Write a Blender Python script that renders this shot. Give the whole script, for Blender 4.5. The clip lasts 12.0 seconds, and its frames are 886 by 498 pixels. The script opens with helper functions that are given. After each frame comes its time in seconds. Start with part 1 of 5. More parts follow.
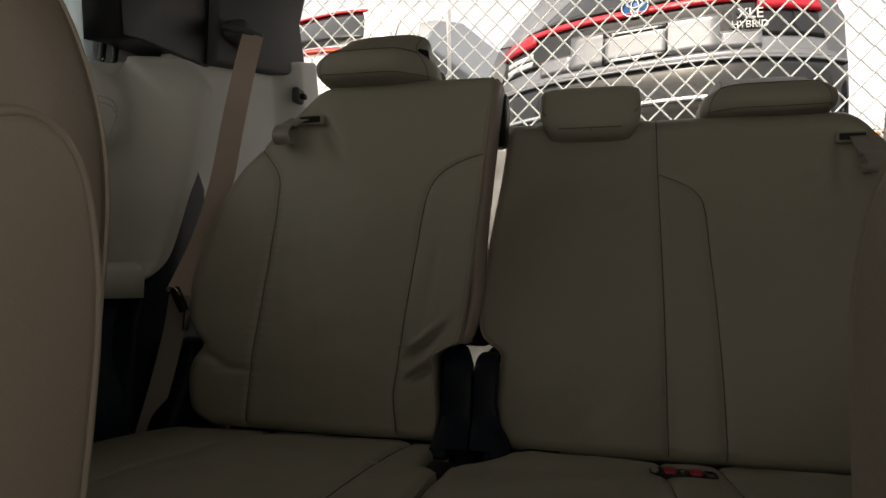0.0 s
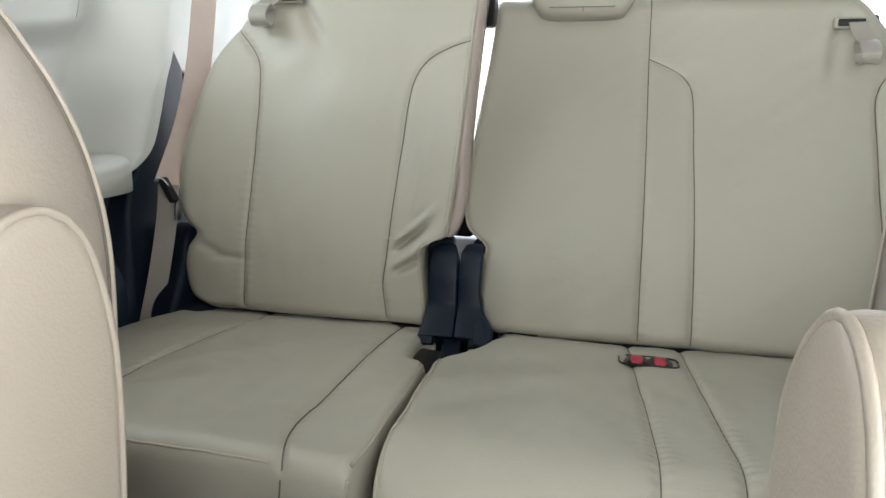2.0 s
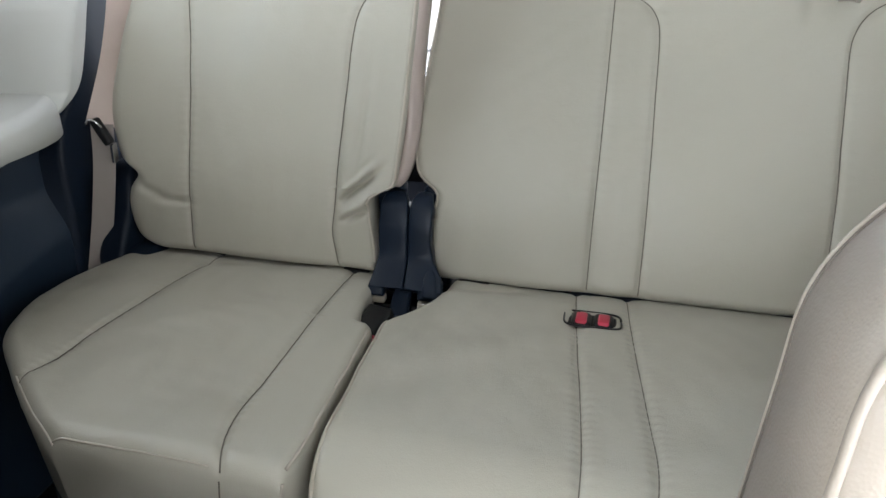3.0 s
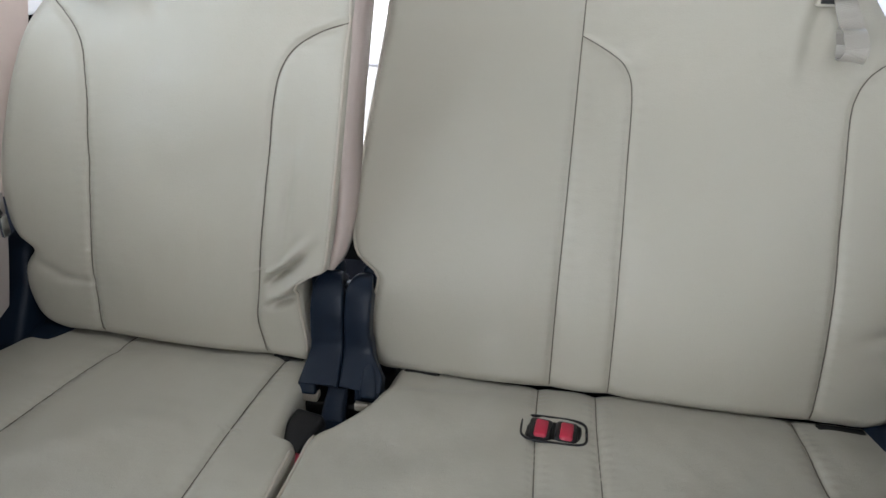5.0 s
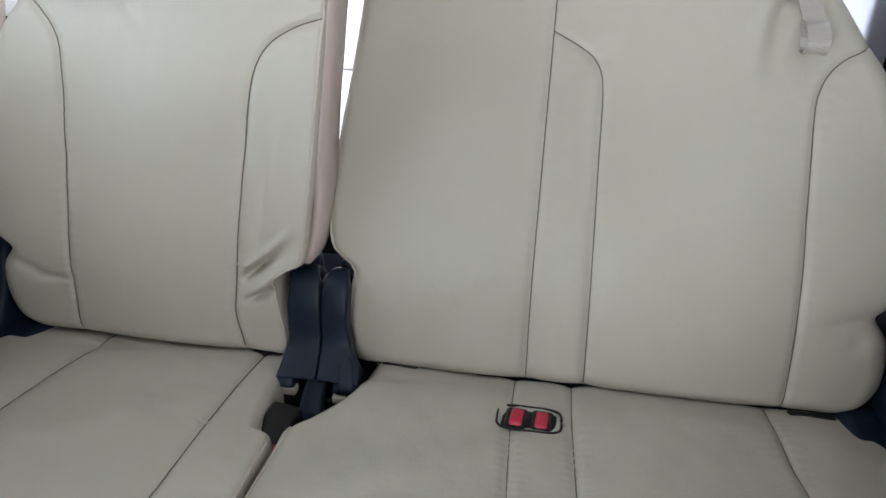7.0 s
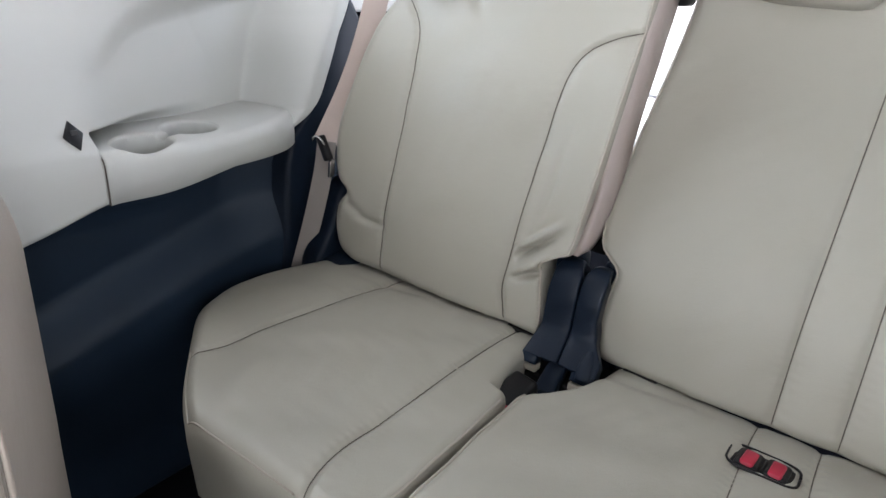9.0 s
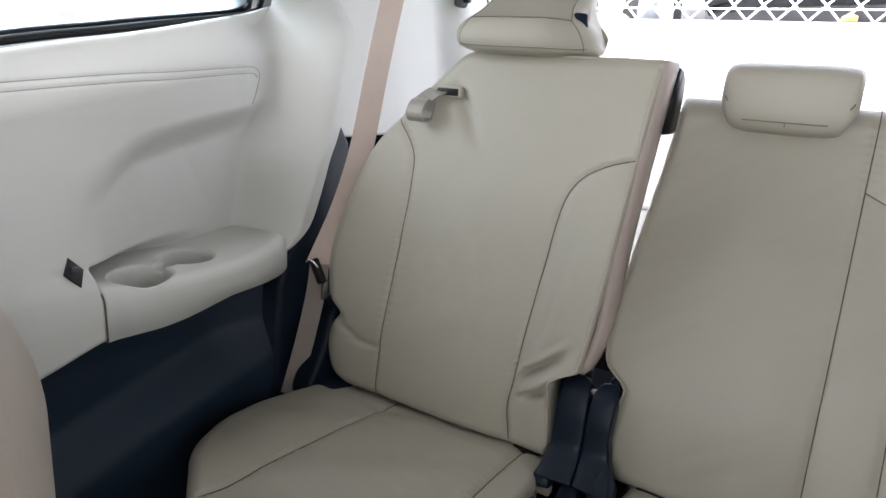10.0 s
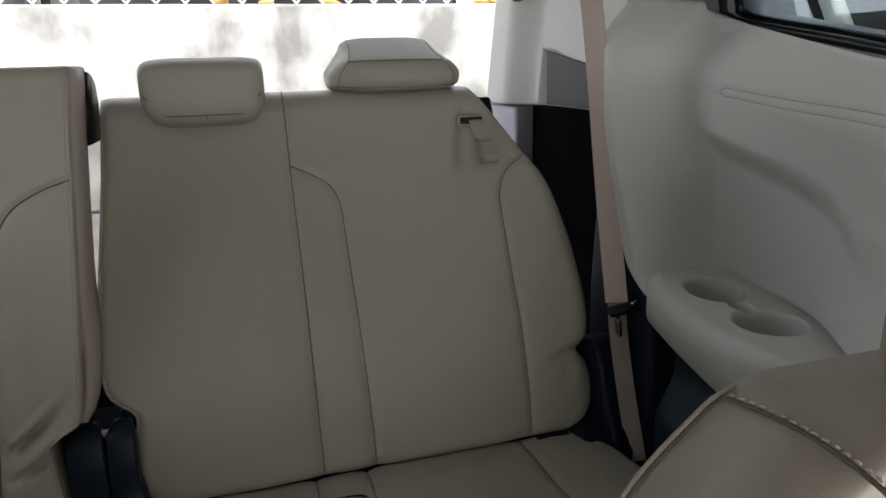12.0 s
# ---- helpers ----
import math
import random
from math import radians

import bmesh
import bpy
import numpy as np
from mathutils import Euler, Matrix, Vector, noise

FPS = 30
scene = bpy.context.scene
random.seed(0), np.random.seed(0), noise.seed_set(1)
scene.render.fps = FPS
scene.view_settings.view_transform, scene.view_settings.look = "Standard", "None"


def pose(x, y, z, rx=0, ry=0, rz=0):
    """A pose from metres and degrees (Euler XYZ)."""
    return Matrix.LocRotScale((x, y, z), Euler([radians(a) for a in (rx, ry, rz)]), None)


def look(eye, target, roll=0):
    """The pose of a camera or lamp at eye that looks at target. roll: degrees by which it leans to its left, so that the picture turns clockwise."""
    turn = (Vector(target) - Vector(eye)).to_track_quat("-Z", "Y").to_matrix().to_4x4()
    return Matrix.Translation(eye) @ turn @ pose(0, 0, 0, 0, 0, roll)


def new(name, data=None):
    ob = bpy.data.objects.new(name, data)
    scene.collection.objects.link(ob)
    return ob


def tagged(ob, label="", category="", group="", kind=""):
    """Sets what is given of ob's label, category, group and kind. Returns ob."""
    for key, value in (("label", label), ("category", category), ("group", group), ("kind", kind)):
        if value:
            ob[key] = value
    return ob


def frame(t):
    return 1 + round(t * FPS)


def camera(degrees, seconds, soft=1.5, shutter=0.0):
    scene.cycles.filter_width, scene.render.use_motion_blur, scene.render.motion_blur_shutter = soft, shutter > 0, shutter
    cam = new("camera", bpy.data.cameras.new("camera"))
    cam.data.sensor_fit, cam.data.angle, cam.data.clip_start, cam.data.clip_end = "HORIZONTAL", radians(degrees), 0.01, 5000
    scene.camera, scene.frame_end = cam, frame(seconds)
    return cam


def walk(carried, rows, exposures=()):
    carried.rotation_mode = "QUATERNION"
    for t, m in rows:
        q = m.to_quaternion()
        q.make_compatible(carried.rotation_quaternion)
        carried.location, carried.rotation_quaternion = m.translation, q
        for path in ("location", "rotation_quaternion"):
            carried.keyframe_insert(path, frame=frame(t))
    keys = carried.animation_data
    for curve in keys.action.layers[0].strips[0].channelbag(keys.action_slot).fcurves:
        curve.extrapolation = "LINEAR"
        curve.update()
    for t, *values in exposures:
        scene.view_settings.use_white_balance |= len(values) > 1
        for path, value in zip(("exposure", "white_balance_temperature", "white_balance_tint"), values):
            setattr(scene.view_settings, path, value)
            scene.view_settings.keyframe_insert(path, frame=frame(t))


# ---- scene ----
cam = camera(67.6, 12.0)
PATH = [
    (0, (0.213, -0.954, 0.618), (-0.280, 0.981, 0.748), 1.0),
    (0.5, (0.194, -0.961, 0.613), (-0.298, 0.956, 0.322), 1.0),
    (1, (0.213, -0.964, 0.64), (-0.271, 0.944, 0.283), 0.8),
    (1.5, (0.198, -0.964, 0.648), (-0.253, 0.951, 0.288), 1.0),
    (2, (0.216, -0.969, 0.72), (-0.223, 0.943, 0.332), 0.9),
    (2.5, (0.258, -0.957, 0.794), (-0.159, 0.902, 0.184), 0.7),
    (3, (0.252, -0.894, 0.861), (-0.109, 0.892, 0.037), 1.1),
    (3.5, (0.243, -0.779, 0.885), (-0.089, 1.01, 0.055), 1.4),
    (5.5, (0.279, -0.709, 0.931), (-0.03, 1.073, 0.076), 1.4),
    (6, (0.279, -0.704, 0.924), (0.009, 1.085, 0.073), 1.1),
    (6.5, (0.287, -0.707, 0.919), (0.051, 1.093, 0.079), 1.0),
    (8.5, (0.317, -0.799, 0.892), (-0.552, 0.821, 0.104), 4.4),
    (9, (0.325, -0.796, 0.897), (-0.713, 0.719, 0.106), 4.7),
    (9.5, (0.33, -0.796, 0.914), (-0.81, 0.738, 0.325), 4.3),
    (10, (0.255, -0.836, 0.923), (-0.725, 0.835, 0.427), 4.1),
    (10.5, (0.237, -0.855, 0.915), (-0.4, 0.988, 0.472), 2.3),
    (11, (0.216, -0.856, 0.955), (0.03, 1.069, 0.449), 0.5),
    (11.5, (0.233, -0.848, 0.948), (0.498, 1.069, 0.442), -0.9),
    (12, (0.232, -0.834, 0.956), (0.762, 1.019, 0.423), -1.6),
]
EXPOSURES = [(0.0, 0.14, 8000, 10), (0.3, 1.48, 8600, 4), (0.7, 2.74, 8500, 3), (1.0, 3.48, 7500, 4),
             (1.5, 3.48, 6850, 4), (2.2, 3.52, 6300, 6), (3.0, 3.56, 6150, 8), (6.7, 3.54, 6050, 11), (8.5, 3.55, 6050, 12), (9.6, 3.72, 6200, 13),
             (10.0, 3.12, 6350, 12), (10.4, 2.68, 6400, 11), (11.0, 2.00, 6700, 10), (12.0, 1.70, 6700, 9)]
walk(cam, [(t, look(e, g, r)) for t, e, g, r in PATH], EXPOSURES)

XC = 0.1275          # the middle of the car
GROUND = -0.45       # the street, with the cabin floor at 0

# ---- light ----
world = bpy.data.worlds.new("sky")
scene.world = world
world.use_nodes = True
wt = world.node_tree
wt.nodes.clear()
sky = wt.nodes.new("ShaderNodeTexSky")
sky.sky_type = "NISHITA"
sky.sun_disc = False
sky.sun_elevation, sky.sun_rotation = radians(55), radians(200)
sky.dust_density, sky.ozone_density = 4.0, 1.0
bg = wt.nodes.new("ShaderNodeBackground")
bg.inputs[1].default_value = 0.35
wo = wt.nodes.new("ShaderNodeOutputWorld")
soft = wt.nodes.new("ShaderNodeHueSaturation")     # a hazy, whitish sky
soft.inputs["Saturation"].default_value = 0.35
wt.links.new(sky.outputs[0], soft.inputs["Color"])
wt.links.new(soft.outputs[0], bg.inputs[0])
wt.links.new(bg.outputs[0], wo.inputs[0])

sun = new("sun", bpy.data.lights.new("sun", "SUN"))
sun.data.energy, sun.data.angle, sun.data.color = 1.0, radians(14), (1.0, 0.97, 0.92)
sun.matrix_world = look((0, 0, 8), (0.9, 3.2, 0))

# added fill lamps in place of daylight; only the last two sit at windows
def daylight_fill(at, target, sx, sy, watts):
    lamp = new("daylight_fill", bpy.data.lights.new("daylight_fill", "AREA"))
    lamp.data.shape, lamp.data.size, lamp.data.size_y, lamp.data.energy = "RECTANGLE", sx, sy, watts
    lamp.matrix_world = look(at, target)
    return lamp

# the first four are tuned fill from the closed cabin front and sides
daylight_fill((XC, -3.0, 0.74), (XC, 0, 0.5), 1.3, 0.60, 9.0)
daylight_fill((XC + 0.81, -1.00, 0.64), (XC - 0.3, -0.85, 0.58), 0.76, 0.76, 1.95)
daylight_fill((XC - 0.80, -2.0, 0.54), (XC + 0.5, -0.4, 0.48), 0.90, 0.70, 4.5)
daylight_fill((XC + 0.80, -2.0, 0.54), (XC - 0.5, -0.4, 0.48), 0.90, 0.70, 2.4)
daylight_fill((XC + 0.79, -0.34, 1.17), (XC, -0.34, 0.80), 0.50, 0.36, 0.13)
daylight_fill((XC - 0.79, -0.34, 1.17), (XC, -0.34, 0.80), 0.50, 0.36, 0.24)

# ---- materials ----
def material(name, color, rough=0.5, metal=0.0, grain=0.0, scale=200.0, vary=0.0, vary_scale=4.0, bump=0.0, spec=0.5):
    m = bpy.data.materials.new(name)
    m.use_nodes = True
    t = m.node_tree
    b = t.nodes["Principled BSDF"]
    b.inputs["Base Color"].default_value = (*color, 1)
    b.inputs["Roughness"].default_value = rough
    b.inputs["Metallic"].default_value = metal
    b.inputs["Specular IOR Level"].default_value = spec
    geo = t.nodes.new("ShaderNodeTexCoord")
    if vary > 0:
        big = t.nodes.new("ShaderNodeTexNoise")
        big.inputs["Scale"].default_value, big.inputs["Detail"].default_value = vary_scale, 6
        ramp = t.nodes.new("ShaderNodeMix")
        ramp.data_type = "RGBA"
        ramp.inputs[6].default_value = (*[c * (1 - vary) for c in color], 1)
        ramp.inputs[7].default_value = (*[min(1, c * (1 + vary)) for c in color], 1)
        t.links.new(geo.outputs["Object"], big.inputs["Vector"])
        t.links.new(big.outputs["Fac"], ramp.inputs[0])
        t.links.new(ramp.outputs[2], b.inputs["Base Color"])
        rr = t.nodes.new("ShaderNodeMapRange")
        rr.inputs[3].default_value, rr.inputs[4].default_value = max(0.02, rough - 0.08), min(1, rough + 0.08)
        t.links.new(big.outputs["Fac"], rr.inputs[0])
        t.links.new(rr.outputs[0], b.inputs["Roughness"])
    if bump > 0:
        fine = t.nodes.new("ShaderNodeTexVoronoi" if grain > 0 else "ShaderNodeTexNoise")
        fine.inputs["Scale"].default_value = scale
        bp = t.nodes.new("ShaderNodeBump")
        bp.inputs["Strength"].default_value, bp.inputs["Distance"].default_value = bump, 0.0006
        t.links.new(geo.outputs["Object"], fine.inputs["Vector"])
        t.links.new(fine.outputs[0], bp.inputs["Height"])
        t.links.new(bp.outputs[0], b.inputs["Normal"])
    return m


def supple(m, scale, size):
    """A second, softer relief under the grain of a leather."""
    t = m.node_tree
    b = t.nodes["Principled BSDF"]
    first = b.inputs["Normal"].links[0].from_node
    co = t.nodes.new("ShaderNodeTexCoord")
    nz = t.nodes.new("ShaderNodeTexNoise")
    nz.inputs["Scale"].default_value, nz.inputs["Detail"].default_value, nz.inputs["Roughness"].default_value = scale, 5, 0.6
    bp = t.nodes.new("ShaderNodeBump")
    bp.inputs["Strength"].default_value, bp.inputs["Distance"].default_value = 0.5, size
    t.links.new(co.outputs["Object"], nz.inputs["Vector"])
    t.links.new(nz.outputs["Fac"], bp.inputs["Height"])
    t.links.new(bp.outputs[0], first.inputs["Normal"])
    return m

LEATHER = material("taupe_leather", (0.351, 0.332, 0.277), 0.46, grain=1, scale=900, vary=0.05, vary_scale=5, bump=0.25)
LEATHER_SIDE = material("mauve_leather_side", (0.38, 0.315, 0.285), 0.5, grain=1, scale=900, vary=0.05, vary_scale=5, bump=0.25)
CHAIR = material("tan_leather", (0.285, 0.245, 0.205), 0.47, grain=1, scale=560, vary=0.07, vary_scale=7, bump=0.25)
for m_ in (LEATHER, LEATHER_SIDE, CHAIR):
    supple(m_, 26, 0.0022)
SEAM_SOFT = material("tone_on_tone_seam", (0.17, 0.155, 0.125), 0.7)
SEAM = material("seam_thread", (0.10, 0.085, 0.07), 0.8)
PIPING = material("seam_piping", (0.36, 0.325, 0.27), 0.5)
STITCH = material("pale_stitch", (0.42, 0.38, 0.32), 0.7)
TRIM = material("light_grey_trim", (0.53, 0.53, 0.505), 0.62, scale=600, vary=0.03, vary_scale=3, bump=0.15)
STITCH_GREY = material("grey_stitching", (0.36, 0.355, 0.34), 0.8)
NAVY_PANEL = material("navy_textured_panel", (0.014, 0.025, 0.043), 0.46, scale=700, vary=0.12, vary_scale=5, bump=0.25, spec=0.28)
NAVY = material("navy_black_plastic", (0.0040, 0.0088, 0.0185), 0.42, scale=500, vary=0.15, vary_scale=6, bump=0.2, spec=0.22)
BLACK = material("black_plastic", (0.006, 0.006, 0.007), 0.38, vary=0.1, spec=0.3)
CARPET = material("black_carpet", (0.004, 0.0042, 0.005), 0.95, scale=300, vary=0.3, vary_scale=20, bump=1.0, spec=0.0)
GREYTRIM = material("dark_grey_pillar_trim", (0.06, 0.06, 0.065), 0.7, scale=500, vary=0.08, bump=0.3)
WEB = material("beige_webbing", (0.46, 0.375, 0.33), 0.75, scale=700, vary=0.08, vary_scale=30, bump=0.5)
# darker copy of the webbing, with the lower run's shade in its colour
WEB_SHADED = material("shaded_beige_webbing", (0.27, 0.235, 0.215), 0.8, scale=700, vary=0.08, vary_scale=30, bump=0.5)
STRAP = material("grey_strap", (0.29, 0.272, 0.24), 0.36, scale=700, vary=0.1, vary_scale=30, bump=0.5)
RED = material("red_button", (0.40, 0.015, 0.045), 0.40)
CHROME = material("bright_metal", (0.6, 0.6, 0.62), 0.25, metal=1.0)
HEADLINER = material("grey_headliner", (0.36, 0.35, 0.33), 0.95, scale=300, vary=0.04, bump=0.5)
PAPER = material("white_label", (0.36, 0.36, 0.345), 0.7, vary=0.06, vary_scale=40)

# ---- shape helpers ----
def group_at(name, at, label, category, group=""):
    ob = new(name)
    ob.empty_display_size = 0.05
    ob.location = at
    return tagged(ob, label, category, group)


def settle(ob, parent):
    """Hang ob, whose shape is in world places, under its thing or part."""
    if parent is not None:
        ob.parent = parent
        if parent.parent is None:
            ob.matrix_parent_inverse = parent.matrix_basis.inverted()
    return ob


def mesh_ob(name, verts, faces, mat, parent=None, label="", smooth=True):
    me = bpy.data.meshes.new(name)
    me.from_pydata([tuple(map(float, v)) for v in verts], [], [tuple(map(int, f)) for f in faces])
    me.validate()
    me.polygons.foreach_set("use_smooth", [smooth] * len(me.polygons))
    me.materials.append(mat)
    ob = new(name, me)
    if label:
        ob["label"] = label
    return settle(ob, parent)


def part(name, bm, mat, parent=None, label="", smooth=True):
    me = bpy.data.meshes.new(name)
    bmesh.ops.recalc_face_normals(bm, faces=bm.faces)
    bm.to_mesh(me)
    bm.free()
    me.polygons.foreach_set("use_smooth", [smooth] * len(me.polygons))
    me.materials.append(mat)
    ob = new(name, me)
    if label:
        ob["label"] = label
    return settle(ob, parent)


def rounded_box(x0, x1, y0, y1, z0, z1, r=0.005, seg=3, turn=None):
    bm = bmesh.new()
    bmesh.ops.create_cube(bm, size=1)
    bmesh.ops.scale(bm, vec=(x1 - x0, y1 - y0, z1 - z0), verts=bm.verts)
    if r > 0:
        bmesh.ops.bevel(bm, geom=bm.edges[:], offset=r, segments=seg, profile=0.5, affect="EDGES")
    if turn is not None:
        bmesh.ops.transform(bm, matrix=turn, verts=bm.verts)
    bmesh.ops.translate(bm, vec=((x0 + x1) / 2, (y0 + y1) / 2, (z0 + z1) / 2), verts=bm.verts)
    return bm


def prism(outline, axis, a, b, r=0.0, seg=3):
    """A plate with the given outline in the other two axes, between a and b on the axis, edges rounded by r."""
    bm = bmesh.new()
    put = {"x": lambda p, h: (h, p[0], p[1]), "y": lambda p, h: (p[0], h, p[1]), "z": lambda p, h: (p[0], p[1], h)}[axis]
    lo = [bm.verts.new(put(p, a)) for p in outline]
    hi = [bm.verts.new(put(p, b)) for p in outline]
    n = len(outline)
    f0, f1 = bm.faces.new(lo), bm.faces.new(hi[::-1])
    for i in range(n):
        bm.faces.new((lo[i], hi[i], hi[(i + 1) % n], lo[(i + 1) % n]))
    bmesh.ops.recalc_face_normals(bm, faces=bm.faces)
    if r > 0:
        rim = [e for e in bm.edges if (e.verts[0] in lo) == (e.verts[1] in lo)]
        bmesh.ops.bevel(bm, geom=rim, offset=r, segments=seg, profile=0.5, affect="EDGES")
    return bm


def curve_through(points, step=0.004):
    """A smooth run of points through the given ones."""
    p = np.array(points, float)
    ext = np.vstack([2 * p[0] - p[1], p, 2 * p[-1] - p[-2]])
    out = []
    for i in range(1, len(ext) - 2):
        a, b, c, d = ext[i - 1:i + 3]
        n = max(2, int(np.linalg.norm(c - b) / step))
        for k in range(n):
            t = k / n
            out.append(0.5 * (2 * b + (c - a) * t + (2 * a - 5 * b + 4 * c - d) * t * t + (3 * b - a - 3 * c + d) * t ** 3))
    out.append(p[-1])
    return np.array(out)


def tube(name, pts, r, mat, parent=None, label="", sides=6, flat=1.0):
    p = np.array(pts, float)
    d = np.gradient(p, axis=0)
    d /= np.linalg.norm(d, axis=1)[:, None] + 1e-9
    ref = np.array((0.31, 0.17, 0.93)) if abs(d[:, 2]).mean() < 0.8 else np.array((0.9, 0.31, 0.2))
    a = np.cross(d, ref)
    a /= np.linalg.norm(a, axis=1)[:, None] + 1e-9
    b = np.cross(d, a)
    verts, faces = [], []
    for i in range(len(p)):
        for k in range(sides):
            w = 2 * math.pi * k / sides
            verts.append(p[i] + r * (math.cos(w) * a[i] + flat * math.sin(w) * b[i]))
    for i in range(len(p) - 1):
        for k in range(sides):
            q, q2 = i * sides + k, i * sides + (k + 1) % sides
            faces.append((q, q2, q2 + sides, q + sides))
    faces.append(tuple(range(sides))[::-1])
    faces.append(tuple((len(p) - 1) * sides + k for k in range(sides)))
    return mesh_ob(name, verts, faces, mat, parent, label)


def ribbon(name, pts, wide, thick, across, mat, parent=None, label=""):
    """A strap along the points; across: the way its width runs, or several ways from start to end."""
    p = curve_through(pts, 0.012)
    d = np.gradient(p, axis=0)
    d /= np.linalg.norm(d, axis=1)[:, None] + 1e-9
    keys = np.array(across, float).reshape(-1, 3)
    acs = np.stack([np.interp(np.linspace(0, 1, len(p)), np.linspace(0, 1, len(keys)), keys[:, c]) for c in range(3)], -1)
    verts, faces = [], []
    for i in range(len(p)):
        ac = acs[i]
        a = ac - d[i] * ac.dot(d[i])
        a /= np.linalg.norm(a)
        n = np.cross(a, d[i])
        for sa, sn in ((-1, -1), (1, -1), (1, 1), (-1, 1)):
            verts.append(p[i] + sa * a * wide / 2 + sn * n * thick / 2)
    for i in range(len(p) - 1):
        for k in range(4):
            q, q2 = i * 4 + k, i * 4 + (k + 1) % 4
            faces.append((q, q2, q2 + 4, q + 4))
    faces += [(3, 2, 1, 0), tuple((len(p) - 1) * 4 + k for k in range(4))]
    return mesh_ob(name, verts, faces, mat, parent, label, smooth=False)


def table(pairs):
    k, v = [a for a, _ in pairs], [b for _, b in pairs]
    return lambda q: np.interp(q, k, v)


def smooth_table(pairs):
    """Like table, with rounded corners."""
    c = curve_through(pairs, 0.004)
    return lambda q: np.interp(q, c[:, 0], c[:, 1])


def soft_table(pairs, r):
    """Like table, with its corners blurred over r on both sides."""
    t = table(pairs)
    return lambda q: sum(t(q + r * d) for d in np.linspace(-1, 1, 11)) / 11


def distance_to(line, u, v):
    best = np.full(np.shape(u), 9.0)
    for (ax, ay), (bx, by) in zip(line[:-1], line[1:]):
        dx, dy = bx - ax, by - ay
        t = np.clip(((u - ax) * dx + (v - ay) * dy) / (dx * dx + dy * dy + 1e-12), 0, 1)
        best = np.minimum(best, np.hypot(u - ax - t * dx, v - ay - t * dy))
    return best


def step(q, a, b):
    t = np.clip((q - a) / (b - a), 0, 1)
    return t * t * (3 - 2 * t)


def bump_at(u, v, cu, cv, su, sv, turn=0.0):
    c, s = math.cos(radians(turn)), math.sin(radians(turn))
    a, b = (u - cu) * c + (v - cv) * s, -(u - cu) * s + (v - cv) * c
    return np.exp(-(a / su) ** 2 - (b / sv) ** 2)


class Pad:
    """An upholstered or moulded body: a surface over u and v between two side lines, with rounded edges and a thickness."""

    def __init__(self, place, ul, ur, v0, v1, radii, detail=None):
        self.place, self.ul, self.ur, self.v0, self.v1, self.radii, self.detail = place, ul, ur, v0, v1, radii, detail

    def height(self, u, v):
        rl, rr, r0, r1 = self.radii
        w = np.zeros(np.shape(u))
        for e, r in ((u - self.ul(v), rl), (self.ur(v) - u, rr), (v - self.v0, r0), (self.v1 - v, r1)):
            if r > 0:
                q = np.clip(e, 0, r)
                w = w - (r - np.sqrt(np.maximum(r * r - (r - q) ** 2, 0)))
        return w + (self.detail(u, v) if self.detail else 0)

    def at(self, u, v, lift=0.0):
        u, v = np.array(u, float), np.array(v, float)
        return self.place(u, v, self.height(u, v) + lift)

    def build(self, name, nu, nv, thick, mat, parent=None, label="", crowd=0.6):
        i, j = np.meshgrid(np.linspace(0, 1, nu + 1), np.linspace(0, 1, nv + 1))
        warp = lambda t: (1 - crowd) * t + crowd * (1 - np.cos(math.pi * t)) / 2
        v = self.v0 + (self.v1 - self.v0) * warp(j)
        u = self.ul(v) + (self.ur(v) - self.ul(v)) * warp(i)
        front = self.place(u, v, self.height(u, v)).reshape(-1, 3)
        back = self.place(u, v, -thick(u, v) if callable(thick) else np.full(u.shape, -thick)).reshape(-1, 3)
        n, row = len(front), nu + 1
        faces = []
        for b in range(nv):
            for a in range(nu):
                q = b * row + a
                faces.append((q, q + 1, q + 1 + row, q + row))
                faces.append((n + q, n + q + row, n + q + 1 + row, n + q + 1))
        rim = list(range(row)) + [b * row + nu for b in range(1, nv + 1)] + [nv * row + a for a in range(nu - 1, -1, -1)] + [b * row for b in range(nv - 1, 0, -1)]
        for a, b in zip(rim, rim[1:] + rim[:1]):
            faces.append((a, a + n, b + n, b))
        return mesh_ob(name, np.vstack([front, back]), faces, mat, parent, label)

    def seam(self, name, line, r, mat, parent, lift=0.0009, label=""):
        c = curve_through(line)
        return tube(name, self.at(c[:, 0], c[:, 1], lift), r, mat, parent, label, sides=5)


def grooves(lines, depth=0.0035, width=0.0045, puff=0.004, reach=0.03):
    runs = [curve_through(l, 0.01) for l in lines]
    def detail(u, v):
        d = np.full(np.shape(u), 9.0)
        for r in runs:
            d = np.minimum(d, distance_to(r, u, v))
        pucker = 0.00036 * np.sin(2 * math.pi * v / 0.0125 + 2.5 * np.sin(v * 37)) * np.exp(-((d - 0.006) / 0.008) ** 2)
        return -depth * np.exp(-(d / width) ** 2) - puff * np.exp(-d / reach) + pucker
    return detail


def unevenness(u, v, seed, size=0.0009):
    """Slow swells and shallow wrinkles of a stretched cover."""
    rng = random.Random(seed)
    w = 0.0
    for wave, amount in ((0.24, 1.0), (0.17, 0.9), (0.12, 0.7), (0.085, 0.45), (0.055, 0.25), (0.04, 0.16)):
        a = rng.uniform(0, math.pi)
        bend = rng.uniform(0.01, 0.03)
        w = w + amount * np.sin(2 * math.pi * (u * math.cos(a) + v * math.sin(a) + bend * np.sin((v - u) * rng.uniform(15, 30))) / wave + rng.uniform(0, 6))
    return size * w


